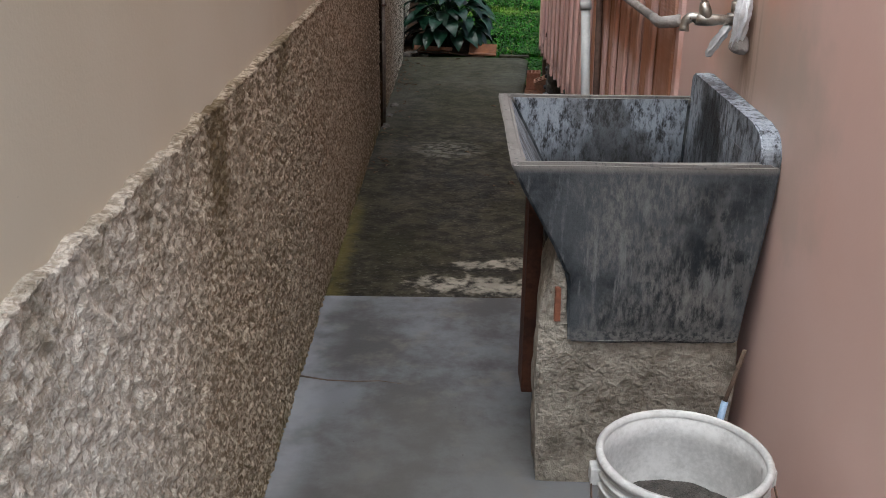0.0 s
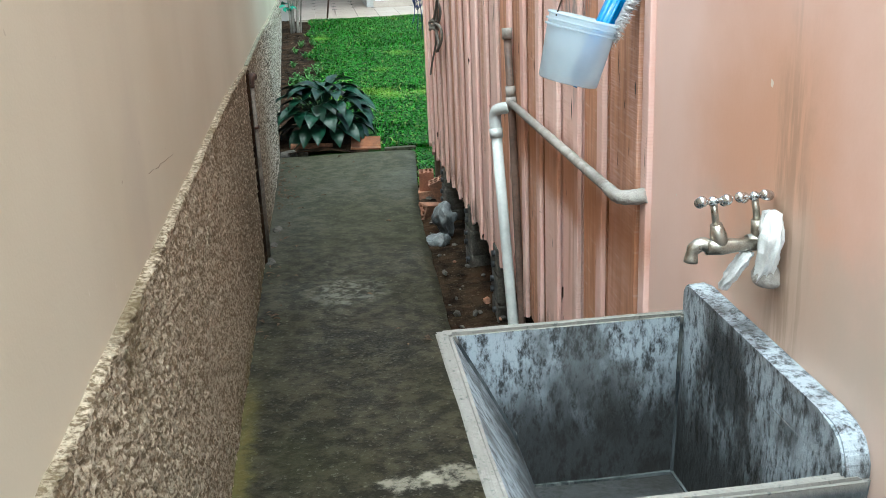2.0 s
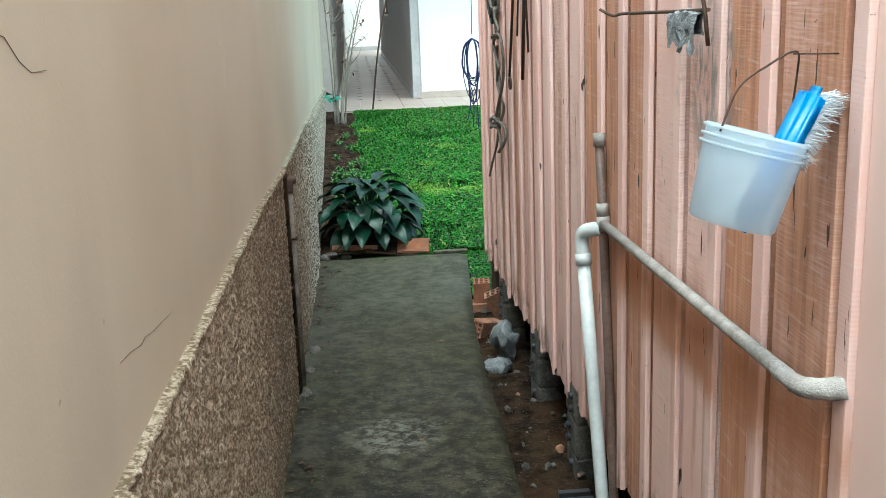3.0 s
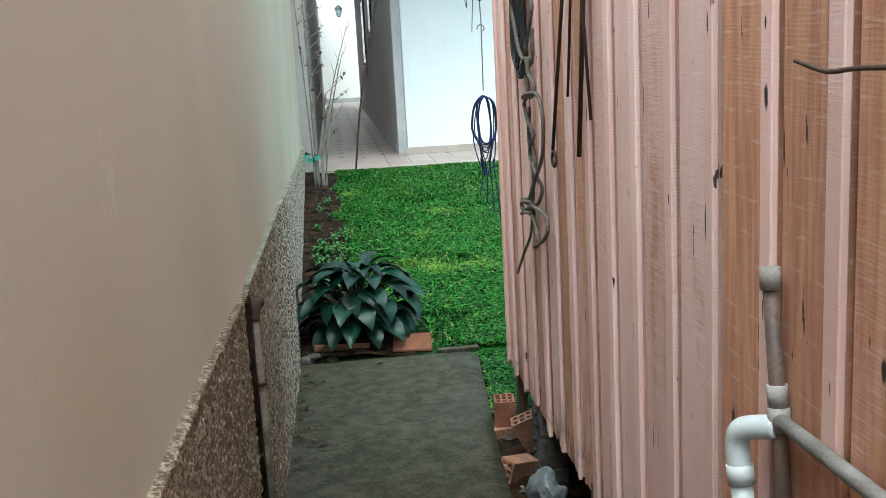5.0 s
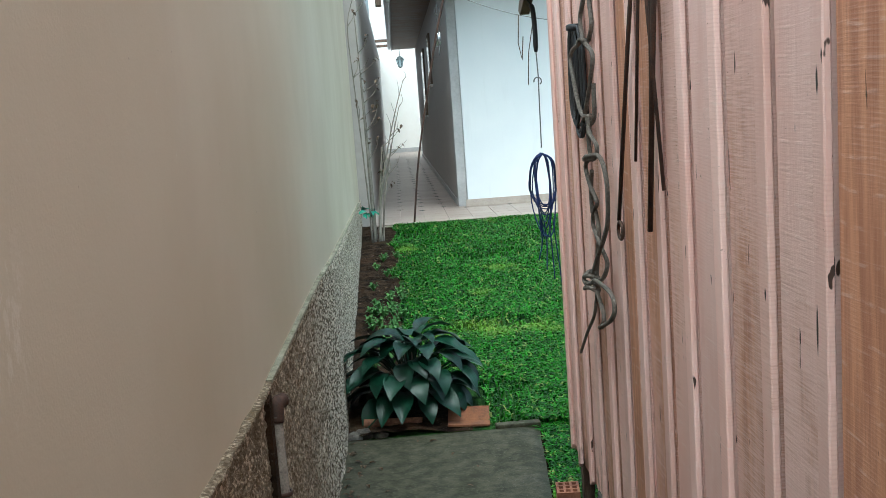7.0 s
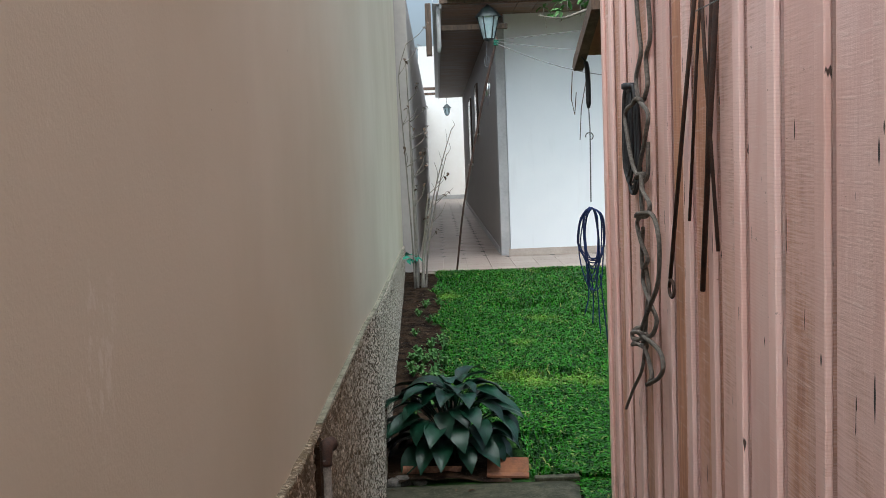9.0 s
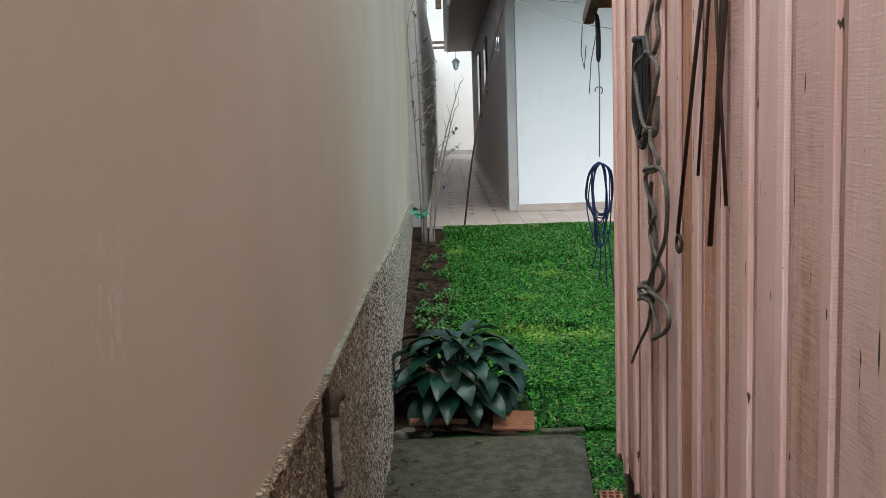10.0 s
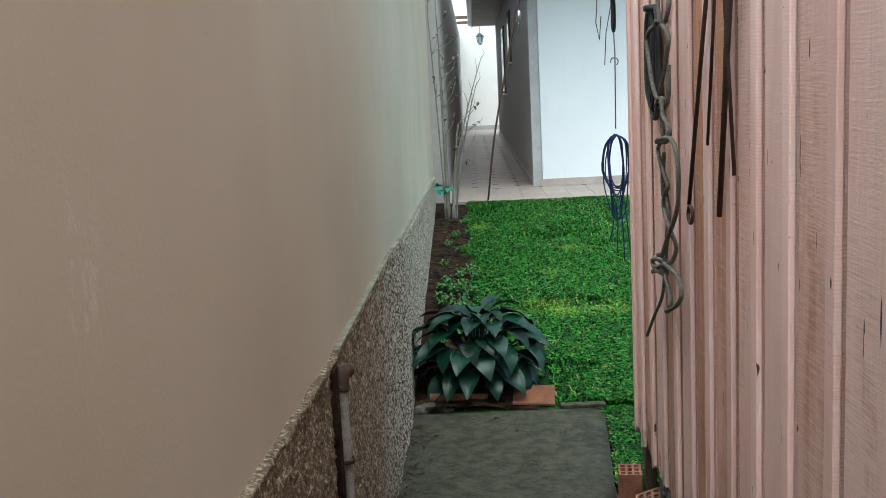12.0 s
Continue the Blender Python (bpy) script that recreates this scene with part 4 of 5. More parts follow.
tap((1.092, 1.90, 1.024), 0.5, True)
tap((1.166, 1.905, 1.026), 0.2, False)
def folded_cloth(pts, wide, deep, folds, seed):
    """A hank of cloth along a line, with sharp lengthwise folds."""
    bm, rings, n = bmesh.new(), [], 72
    path = smooth_path(pts, 8)
    for i, p in enumerate(path):
        u = i / (len(path) - 1)
        swell = (0.55 + 0.45 * math.sin(math.pi * min(1, 0.15 + 0.9 * u))) * (1 if 0 < i < len(path) - 1 else 0.35)
        ring = []
        for k in range(n):
            a = 2 * math.pi * k / n
            crease = 1 - 0.34 * abs(math.sin(a * folds / 2 + 1.8 * u + seed + 1.2 * noise.noise((seed, u * 4, math.cos(a))))) ** 0.6
            r = swell * (crease + 0.16 * noise.noise((math.cos(a) * 2 + seed, math.sin(a) * 2, u * 7)))
            ring.append(bm.verts.new((p[0] + deep * r * math.cos(a), p[1] + wide * r * math.sin(a), p[2] + 0.004 * noise.noise((a * 3, seed, i)))))
        rings.append(ring)
    for a, b in zip(rings, rings[1:]):
        for k in range(n):
            bm.faces.new((a[k], a[(k + 1) % n], b[(k + 1) % n], b[k])).smooth = True
    bm.faces.new(rings[0][::-1]), bm.faces.new(rings[-1])
    return bm


cloth = thing("rag", "white twisted rag wrapped behind the taps", "rag")
part("cloth", folded_cloth([(1.118, 1.875, 1.088), (1.112, 1.862, 1.05), (1.110, 1.868, 1.00), (1.104, 1.885, 0.958)], 0.030, 0.020, 7, 1.0), RAG, cloth)
part("loose_end", folded_cloth([(1.092, 1.90, 1.012), (1.080, 1.91, 0.985), (1.066, 1.92, 0.955), (1.060, 1.925, 0.935)], 0.020, 0.015, 5, 4.0), RAG, cloth)
bm = bmesh.new()
bmesh.ops.create_uvsphere(bm, u_segments=16, v_segments=12, radius=1.0, matrix=Matrix.Translation((1.118, 1.885, 0.972)) @ Matrix.Diagonal((0.022, 0.032, 0.024, 1)))
solo("putty_lump", ragged(bm, 0.006, 40), PUTTY, "grey lump of sealing putty round the pipe outlet", "putty")

# ---- water pipes on the boards ----
supply = thing("supply_pipe", "grimy grey water pipe fixed across the pink boards", "pipe")
part("riser", bar([(1.104, 3.84, -0.22), (1.103, 3.87, 0.0), (1.098, 3.98, 0.83), (1.092, 4.02, 1.15)], 0.0145, 12), BROWNPIPE, supply, "brown riser pipe")
part("cap", bar([(1.092, 4.018, 1.135), (1.0915, 4.022, 1.175)], 0.019, 12), OLDPVC, supply)
part("coupling", bar([(1.0965, 3.992, 0.925), (1.0955, 3.997, 0.965)], 0.019, 12), OLDPVC, supply)
part("tee", bar([(1.097, 3.986, 0.88), (1.0965, 3.992, 0.925)], 0.0205, 12), OLDPVC, supply)
part("branch", bar([(1.094, 3.985, 0.905), (1.085, 3.45, 0.912), (1.080, 2.68, 0.918)], 0.014, 12), OLDPVC, supply, "level grey branch pipe")
part("elbow", ragged(bar(smooth_path([(1.080, 2.70, 0.918), (1.082, 2.62, 0.916), (1.093, 2.575, 0.922), (1.135, 2.545, 0.932)]), [0.0145 + 0.0003 * k for k in range(19)][:19], 12), 0.003, 60), PUTTY, supply, "pipe bend packed in grey putty")
drain = thing("drain_pipe", "white plastic drain pipe bent down beside the boards", "pipe")
part("tube", bar([(1.077, 3.87, -0.20), (1.075, 3.90, 0.0), (1.060, 3.97, 0.4), (1.046, 4.04, 0.79)], 0.0205, 14), PVC, drain)
part("elbow", bar(smooth_path([(1.046, 4.038, 0.78), (1.045, 4.05, 0.84), (1.052, 4.035, 0.872), (1.094, 3.99, 0.888)]), 0.0225, 14), PVC, drain)
part("collar", bar([(1.047, 4.035, 0.765), (1.0456, 4.042, 0.80)], 0.0255, 14), PVC, drain)

# ---- wire with a rag, and the hanging bucket ----
hook = thing("wire_hook", "bent rusty wire fixed level on the boards", "wire")
part("wire", bar(smooth_path([(1.055, 3.86, 1.535), (1.075, 3.80, 1.518), (1.07, 3.70, 1.523), (1.068, 3.55, 1.525), (1.07, 3.3, 1.527), (1.075, 3.06, 1.53)]), 0.004, 7), WIRE, hook)
part("upright", bar([(1.075, 3.06, 1.46), (1.07, 3.07, 1.53), (1.06, 3.09, 1.62), (1.07, 3.12, 1.66)], 0.0045, 7), WIRE, hook)
bm = bmesh.new()
bmesh.ops.create_grid(bm, x_segments=18, y_segments=22, size=1)
for v in bm.verts:
    s, q = v.co.x, v.co.y
    y = 3.185 + s * 0.085
    if q > 0:
        v.co = (1.068 - 0.008 - 0.03 * noise.noise((s * 2, q, 3)) ** 2, y, 1.531 - q * 0.075 * (1 + 0.5 * noise.noise((s * 3, 0, 8))))
    else:
        v.co = (1.080, y, 1.531 + q * 0.05)
    v.co += noise.noise_vector(Vector((s * 4, q * 4, 2))) * 0.007
bmesh.ops.solidify(bm, geom=bm.faces[:], thickness=0.003)
solo("floor_cloth", bm, GREYRAG, "stiff grey rag hung over the wire", "rag")

nail = solo("nail", bar([(1.119, 2.605, 1.460), (1.046, 2.605, 1.4625)], 0.0013, 6), WIRE, "rusty nail in the corner board", "nail")
tilt = pose(1.0, 2.62, 1.342, 0, 15, 0)
pail = thing("small_bucket", "milky translucent plastic bucket hung by its wire handle", "bucket")
part("body", lathe(bmesh.new(), [(0.0, -0.150), (0.066, -0.150), (0.069, -0.146), (0.0785, -0.03), (0.080, 0.0), (0.078, 0.0), (0.0765, -0.03), (0.067, -0.144), (0.0, -0.147)], 36, tilt), MILKY, pail)
for z in (-0.004, -0.018, -0.030):
    part("ridge", lathe(bmesh.new(), [(0.078, z - 0.003), (0.084, z - 0.002), (0.084, z + 0.002), (0.078, z + 0.003)], 36, tilt), MILKY, pail)
part("handle", bar(smooth_path([tilt @ Vector((-0.074, -0.036, -0.01)), (0.955, 2.59, 1.415), (1.0, 2.592, 1.447), (1.05, 2.605, 1.466), (1.072, 2.645, 1.43), tilt @ Vector((0.070, 0.04, -0.01))]), 0.0018, 6), WIRE, pail, "thin rusty wire handle")

brush = thing("scrubbing_brush", "blue plastic scrubbing brush with white bristles, in the hanging bucket", "brush")
lean = pose(1.028, 2.60, 1.300, 0, 27, 0)
bm = bmesh.new()
bmesh.ops.create_cube(bm, size=1.0, matrix=Matrix.Diagonal((0.036, 0.058, 0.25, 1)))
bmesh.ops.bevel(bm, geom=bm.edges, offset=0.015, segments=5, affect="EDGES")
bmesh.ops.transform(bm, matrix=lean, verts=bm.verts)
for f in bm.faces:
    f.smooth = True
part("back", bm, BLUE, brush, "rounded blue plastic back")
bm = bmesh.new()
for i in range(12):
    for j in range(44):
        p = Vector((0.016, -0.022 + 0.004 * i + rng.uniform(-0.002, 0.002), 0.012 + 0.0025 * j))
        d = Vector((0.027 + rng.uniform(-0.004, 0.005), rng.uniform(-0.012, 0.012), rng.uniform(-0.010, 0.010) + 0.00045 * (j - 16)))
        tube(bm, [lean @ p, lean @ (p + d * 0.55), lean @ (p + d + Vector((0, rng.uniform(-0.004, 0.004), rng.uniform(-0.005, 0.005))))], [0.0012, 0.0011, 0.0005], 3)
part("bristles", bm, BRISTLE, brush, "splayed white bristles")

# ---- things hung on the boards ----
knotted = thing("knotted_rope", "weathered grey rope in a knotted chain, hung on the boards", "rope")
STRANDS = (
    ("strand", 0.0, [(6.16, 2.30), (6.12, 2.04), (6.09, 1.96), (6.17, 1.88), (6.12, 1.80)]),
    ("strand", 0.01, [(6.04, 2.30), (5.99, 2.02), (6.06, 1.94), (6.03, 1.85), (6.08, 1.80)]),
    ("loop", -0.012, [(6.10, 1.80), (6.29, 1.77), (6.25, 1.69), (6.16, 1.59), (6.08, 1.55)]),
    ("loop", -0.004, [(6.10, 1.80), (5.95, 1.75), (5.98, 1.68), (6.10, 1.56)]),
    ("strand", 0.006, [(5.99, 1.66), (6.00, 1.55), (6.11, 1.51), (6.11, 1.41)]),
    ("loop", -0.01, [(6.03, 1.55), (6.01, 1.50), (5.91, 1.46), (5.96, 1.42), (6.11, 1.41)]),
    ("loop", -0.014, [(6.09, 1.42), (5.87, 1.43), (5.79, 1.37), (5.80, 1.28), (5.85, 1.20), (6.00, 1.10), (6.13, 1.00)]),
    ("strand", 0.0, [(6.12, 1.41), (6.18, 1.38), (6.13, 1.32), (6.04, 1.27), (6.11, 1.23), (6.13, 1.18), (6.02, 1.12), (5.93, 1.08), (6.00, 1.02), (6.13, 0.99)]),
    ("strand", 0.008, [(6.12, 1.37), (6.17, 1.28), (6.17, 1.22)]),
    ("strand", 0.006, [(6.11, 1.24), (6.07, 1.17), (6.11, 1.09), (6.14, 0.99)]),
    ("loop", -0.006, [(6.12, 0.98), (5.97, 0.90), (6.01, 0.85)]),
    ("loop", -0.012, [(6.10, 1.0), (5.85, 1.0), (5.78, 0.96), (5.84, 0.91), (6.01, 0.85)]),
    ("tail", 0.0, [(6.12, 0.97), (6.12, 0.93), (6.16, 0.86), (6.29, 0.77), (6.44, 0.66)]),
)
for name, out, pts in STRANDS:
    path = smooth_path([(1.082 + out + 0.006 * math.sin(7 * z), y, z) for y, z in pts], 5)
    part(name, bar(path, 0.0075 if name != "tail" else 0.006, 8), ROPE, knotted)
bm = bmesh.new()
for q in range(4):
    tube(bm, smooth_path([(1.072 + 0.022 * math.sin(a + q), 6.14 + 0.055 * math.cos(a + q), 0.985 + (q - 1.5) * 0.014 + 0.008 * math.sin(2 * a)) for a in [k * 0.55 for k in range(13)]], 3), 0.0075, 7)
part("knot", bm, ROPE, knotted, "tight rope knot")
for y, z in ((6.10, 1.80), (6.07, 1.55), (6.10, 1.415)):
    part("hitch", bar(smooth_path([(1.076 + 0.014 * math.sin(a), y + 0.03 * math.cos(a), z + 0.006 * math.sin(2 * a)) for a in [k * 0.6 for k in range(11)]], 3), 0.0072, 7), ROPE, knotted)
part("peg", bar([(1.13, 6.10, 2.29), (1.06, 6.10, 2.305)], 0.006, 7), WIRE, knotted)

straps = thing("rubber_straps", "coiled black rubber straps hung behind the rope", "strap")
for k in range(8):
    y, w, zb, zt_ = 6.33 + 0.03 * (k % 4) - 0.05, 0.07 + 0.025 * (k % 3), 1.48 + 0.02 * ((k * 5) % 4), 1.86 - 0.012 * (k % 3)
    x = 1.088 + 0.005 * (k % 3)
    loop = [(x, y - w, zb + 0.05), (x, y - w * 0.8, zt_ - 0.04), (x, y, zt_), (x, y + w * 0.8, zt_ - 0.05), (x, y + w, zb + 0.06), (x, y, zb), (x, y - w, zb + 0.05)]
    part("loop", bar(smooth_path(loop, 5), 0.0055, 6), BLACK, straps)
part("tie", lathe(bmesh.new(), [(0.022, -0.012), (0.03, -0.008), (0.03, 0.008), (0.022, 0.012)], 10, Matrix.Translation((1.088, 6.30, 1.862))), BLACK, straps)

rods = thing("iron_rods", "bundle of rusted iron rods hung by wire on the boards", "rod")
for top, low, r in (((5.31, 2.25), (5.74, 1.24), 0.0062), ((5.29, 2.25), (5.50, 1.43), 0.0045), ((5.14, 2.25), (5.37, 1.25), 0.0075), ((5.38, 2.25), (5.22, 1.37), 0.005), ((5.20, 2.25), (5.33, 1.42), 0.006)):
    x = 1.092 - 0.3 * r
    part("rod", bar([(x, *top), (x, (top[0] + low[0]) / 2 + 0.008, (top[1] + low[1]) / 2), (x, *low)], r, 7), IRON, rods)
part("eye", bar([(1.09, 5.725 + 0.03 * math.cos(a), 1.21 + 0.026 * math.sin(a)) for a in [k * 0.45 for k in range(15)]], 0.0055, 7), IRON, rods, "curled rod eye")
part("binding_wire", bar(smooth_path([(1.08, 5.36, 1.985), (1.075, 5.22, 1.98), (1.08, 5.12, 1.985), (1.09, 4.96, 2.03), (1.098, 4.86, 2.06)]), 0.002, 5), CORD, rods)

rafter = solo("rafter", prism(bmesh.new(), [(7.0, roof_z(7.0) - 0.02), (7.6, roof_z(7.6) - 0.02), (7.63, roof_z(7.62) - 0.045), (7.58, roof_z(7.6) - 0.075), (7.0, roof_z(7.0) - 0.085)], "x", 1.07, 1.115), RAW, "weathered timber rafter end under the shed roof", "rafter")
hang = thing("hanging_cord", "coiled navy cord hung on a string from the rafter", "rope")
hx, hy = 1.125, 7.50
part("strap", bar(smooth_path([(1.07, 7.42, 2.10), (1.11, 7.46, 2.06), (hx, hy, 1.98), (hx, hy, 1.85)]), [0.004] * 6 + [0.012] * 12 + [0.007], 7), BLACK, hang, "black twisted strap")
part("string", bar([(hx, hy, 1.85), (hx + 0.004, hy, 1.75), (hx, hy, 1.40)], 0.003, 5), CORD, hang)
part("hook", bar([(hx + 0.018 * math.cos(a), hy, 1.715 + 0.018 * math.sin(a)) for a in [-1 + k * 0.4 for k in range(12)]], 0.003, 5), CORD, hang)
for k in range(11):
    w, d, q = rng.uniform(0.015, 0.068), rng.uniform(0.2, 0.37), rng.uniform(-0.05, 0.05)
    loop = [(hx, hy + q, 1.375), (hx - w * rng.uniform(0.8, 1.1), hy + q, 1.33), (hx - w * 1.1, hy - q, 1.30 - d * 0.45), (hx - w * 0.4, hy, 1.34 - d), (hx + w * 0.5, hy + q, 1.345 - d), (hx + w * 1.05, hy, 1.30 - d * 0.4), (hx + w * 0.8, hy + q, 1.335), (hx, hy, 1.375)]
    part("loop", bar(smooth_path(loop, 4), 0.0032, 5), NAVY, hang)
for k in range(4):
    x = hx - 0.03 + 0.022 * k
    part("loose_end", bar(smooth_path([(x, hy, 1.05), (x + 0.01, hy + 0.01, 0.95), (x - 0.012 + 0.014 * k, hy, 0.86 - 0.05 * k)]), 0.0032, 5), NAVY, hang)
part("wire_end", bar([(1.06, 7.56, 2.03), (1.05, 7.55, 1.90), (1.065, 7.55, 1.82), (1.075, 7.55, 1.93)], 0.0025, 5), WIRE, hang)
part("wire_end", bar([(1.12, 7.5, 2.0), (1.09, 7.5, 1.85), (1.08, 7.5, 1.70)], 0.0022, 5), WIRE, hang)

# ---- under the shed ----


def hollow_brick(m, material, label, size=(0.19, 0.09, 0.13), holes=(3, 2), name="hollow_brick"):
    """A hollow clay brick: four walls and webs, open along its length."""
    L, W, H = size
    bm, t = bmesh.new(), 0.011
    for z in np.linspace(-H / 2, H / 2 - t, holes[0] + 1):
        box(bm, -L / 2, L / 2, -W / 2, W / 2, z, z + t)
    for y in np.linspace(-W / 2, W / 2 - t, holes[1] + 1):
        box(bm, -L / 2 + 0.0005, L / 2 - 0.0005, y, y + t, -H / 2 + 0.0005, H / 2 - 0.0005)
    bmesh.ops.transform(bm, matrix=m, verts=bm.verts)
    return solo(name, ragged(bm, 0.0015, 40), material, label, "brick", "broken bricks beside the path")


hollow_brick(pose(1.072, 6.93, -0.135, 0, -90, 84), CLAY, "upright red hollow clay brick beside the path", (0.13, 0.10, 0.13), (3, 3))
hollow_brick(pose(1.065, 6.90, -0.24, 90, 0, 4), OLDCLAY, "old hollow clay brick lying under another")
hollow_brick(pose(1.135, 6.62, -0.13, 30, 62, 20), OLDCLAY, "tilted weathered hollow clay brick", (0.17, 0.07, 0.11))
hollow_brick(pose(1.03, 6.35, -0.19, 8, 12, 35), OLDCLAY, "half-buried hollow clay brick", (0.16, 0.08, 0.10))


def pier(y):
    t = thing("pier", "old mortared hollow-brick pier under the shed", "pier", "piers under the shed")
    for k in range(3):
        bm = bmesh.new()
        z0 = path_z(y) - 0.16 + 0.135 * k
        box(bm, 1.115, 1.23, y - 0.09, y + 0.09, z0, z0 + 0.122, bevel=0.006)
        ragged(bm, 0.006, 18)
        # dark grey instead of clay, to stand for the shade under the shed
        part("brick", bm, PEBBLE, t)
        # black plugs stand for the shade inside the brick's holes
        for zz in (0.035, 0.085):
            part("dark_plug", bar([(1.10, y - 0.02 + 0.045 * (k % 2), z0 + zz), (1.135, y - 0.02 + 0.045 * (k % 2), z0 + zz)], 0.015, 8), BLACK, t)
    part("mortar", ragged(cube(1.125, 1.22, y - 0.085, y + 0.085, path_z(y) - 0.17, 0.2), 0.004, 20), PEBBLE, t)
    return t


for y in (4.55, 5.35, 6.35):
    pier(y)
solo("stake", ragged(cube(1.13, 1.18, 6.86, 6.91, -0.3, 0.20, bevel=0.006), 0.004, 10), RAW, "dark weathered post under the shed corner", "post")

bm = bmesh.new()
bmesh.ops.create_icosphere(bm, subdivisions=4, radius=1.0, matrix=Matrix.Translation((1.06, 5.92, -0.12)) @ Matrix.Diagonal((0.05, 0.11, 0.11, 1)))
ragged(ragged(bm, 0.035, 13), 0.015, 34)
for f in bm.faces:
    f.smooth = True
solo("plastic_bag", bm, BAG, "crumpled grey plastic bag lying in the gutter", "bag")
bm = bmesh.new()
bmesh.ops.create_icosphere(bm, subdivisions=3, radius=1.0, matrix=Matrix.Translation((1.0, 5.72, -0.175)) @ Matrix.Diagonal((0.06, 0.07, 0.035, 1)))
solo("plastic_bag", ragged(ragged(bm, 0.03, 17), 0.012, 40), BAG, "small crumpled pale bag on the earth", "bag")

crate = thing("plastic_crate", "black perforated plastic crate piece under the pipes", "crate")
for k in range(6):
    part("slat", cube(0.99, 1.10, 3.90 + 0.055 * k, 3.925 + 0.055 * k, -0.16, -0.08, bevel=0.003), BLACK, crate)
for x in (0.985, 1.04, 1.095):
    part("rail", cube(x, x + 0.014, 3.88, 4.22, -0.155, -0.135, bevel=0.003), BLACK, crate)

# rubble and dead leaves
for i in range(90):
    y = rng.uniform(3.2, 7.6)
    xl = float(np.interp(y, [p[0] for p in edge_pts], [p[1] for p in edge_pts]))
    x = rng.uniform(xl + 0.02, 1.22)
    s = rng.uniform(0.008, 0.026)
    bm = bmesh.new()
    bmesh.ops.create_icosphere(bm, subdivisions=1, radius=s, matrix=Matrix.Translation((x, y, path_z(y) - 0.092 + max(0, y - 6.9) * 0.05)) @ pose(0, 0, 0, rng.uniform(0, 90), 0, rng.uniform(0, 180)) @ Matrix.Diagonal((1, rng.uniform(0.5, 1), rng.uniform(0.35, 0.7), 1)))
    solo("stone", ragged(bm, s * 0.35, 60), PEBBLE if i % 9 else OLDCLAY, "small loose rubble stone in the earth gutter", "stone", "rubble in the gutter")


def dead_leaf(x, y, z, s, a):
    bm = bmesh.new()
    L = [(-1, 0), (-0.4, 0.42), (0.3, 0.36), (1, 0), (0.3, -0.36), (-0.4, -0.42)]
    c = bm.verts.new((0, 0, 0.25 * s))
    ring = [bm.verts.new((p * s, q * s, abs(q) * s * 0.9 * (1 + 0.6 * noise.noise((x * 9, y * 9, p))))) for p, q in L]
    for k in range(6):
        bm.faces.new((c, ring[k], ring[(k + 1) % 6]))
    bmesh.ops.solidify(bm, geom=bm.faces[:], thickness=0.001)
    bmesh.ops.transform(bm, matrix=pose(x, y, z, 0, 0, a), verts=bm.verts)
    solo("dead_leaf", bm, DEAD, "curled dry brown leaf on the ground", "leaf", "dead leaves")


for i in range(120):
    y = rng.uniform(4.0, 8.1) if i % 2 else rng.uniform(6.4, 8.1)
    x = 0.06 + abs(rng.normal(0, 0.06)) if i % 7 else rng.uniform(0.1, 0.8)
    dead_leaf(x, y, path_z(y) + 0.004, rng.uniform(0.008, 0.026), rng.uniform(0, 360))

for x, y, s in ((0.085, 5.95, 0.04), (0.08, 5.62, 0.03), (0.07, 5.30, 0.035)):
    bm = bmesh.new()
    bmesh.ops.create_icosphere(bm, subdivisions=2, radius=s, matrix=Matrix.Translation((x, y, path_z(y))) @ Matrix.Diagonal((0.7, 1.5, 0.35, 1)))
    solo("mortar_lump", ragged(bm, 0.012, 25), PEBBLE, "dull lump of spilt mortar at the wall's foot", "mortar", "mortar lumps")

# ---- hosta in its bed ----


def leaf_mesh(length, width, droop, fold, mat):
    """A broad pointed leaf from its stalk end, arching down."""
    bm, n, rows_l = bmesh.new(), 9, []
    for i in range(n + 1):
        u = i / n
        w = width * (math.sin(math.pi * min(1, u * 0.62 + 0.16) ** 1.0) ** 1.1) * (1 - u**5) if u < 1 else 0
        ang = droop * u
        yy, zz = length * (math.sin(ang) / max(droop, 0.01)), length * ((math.cos(ang) - 1) / max(droop, 0.01))
        line = []
        for j in range(5):
            s = j / 2 - 1
            line.append(bm.verts.new((s * w / 2, yy, zz + abs(s) * w * fold - 0.004 * math.sin(u * 14) * abs(s))))
        rows_l.append(line)
    for a, b in zip(rows_l, rows_l[1:]):
        for j in range(4):
            bm.faces.new((a[j], a[j + 1], b[j + 1], b[j])).smooth = True
    bmesh.ops.remove_doubles(bm, verts=bm.verts, dist=0.0004)
    bmesh.ops.recalc_face_normals(bm, faces=bm.faces)
    me = bpy.data.meshes.new("leaf")
    bm.to_mesh(me)
    bm.free()
    me.materials.append(mat)
    return me


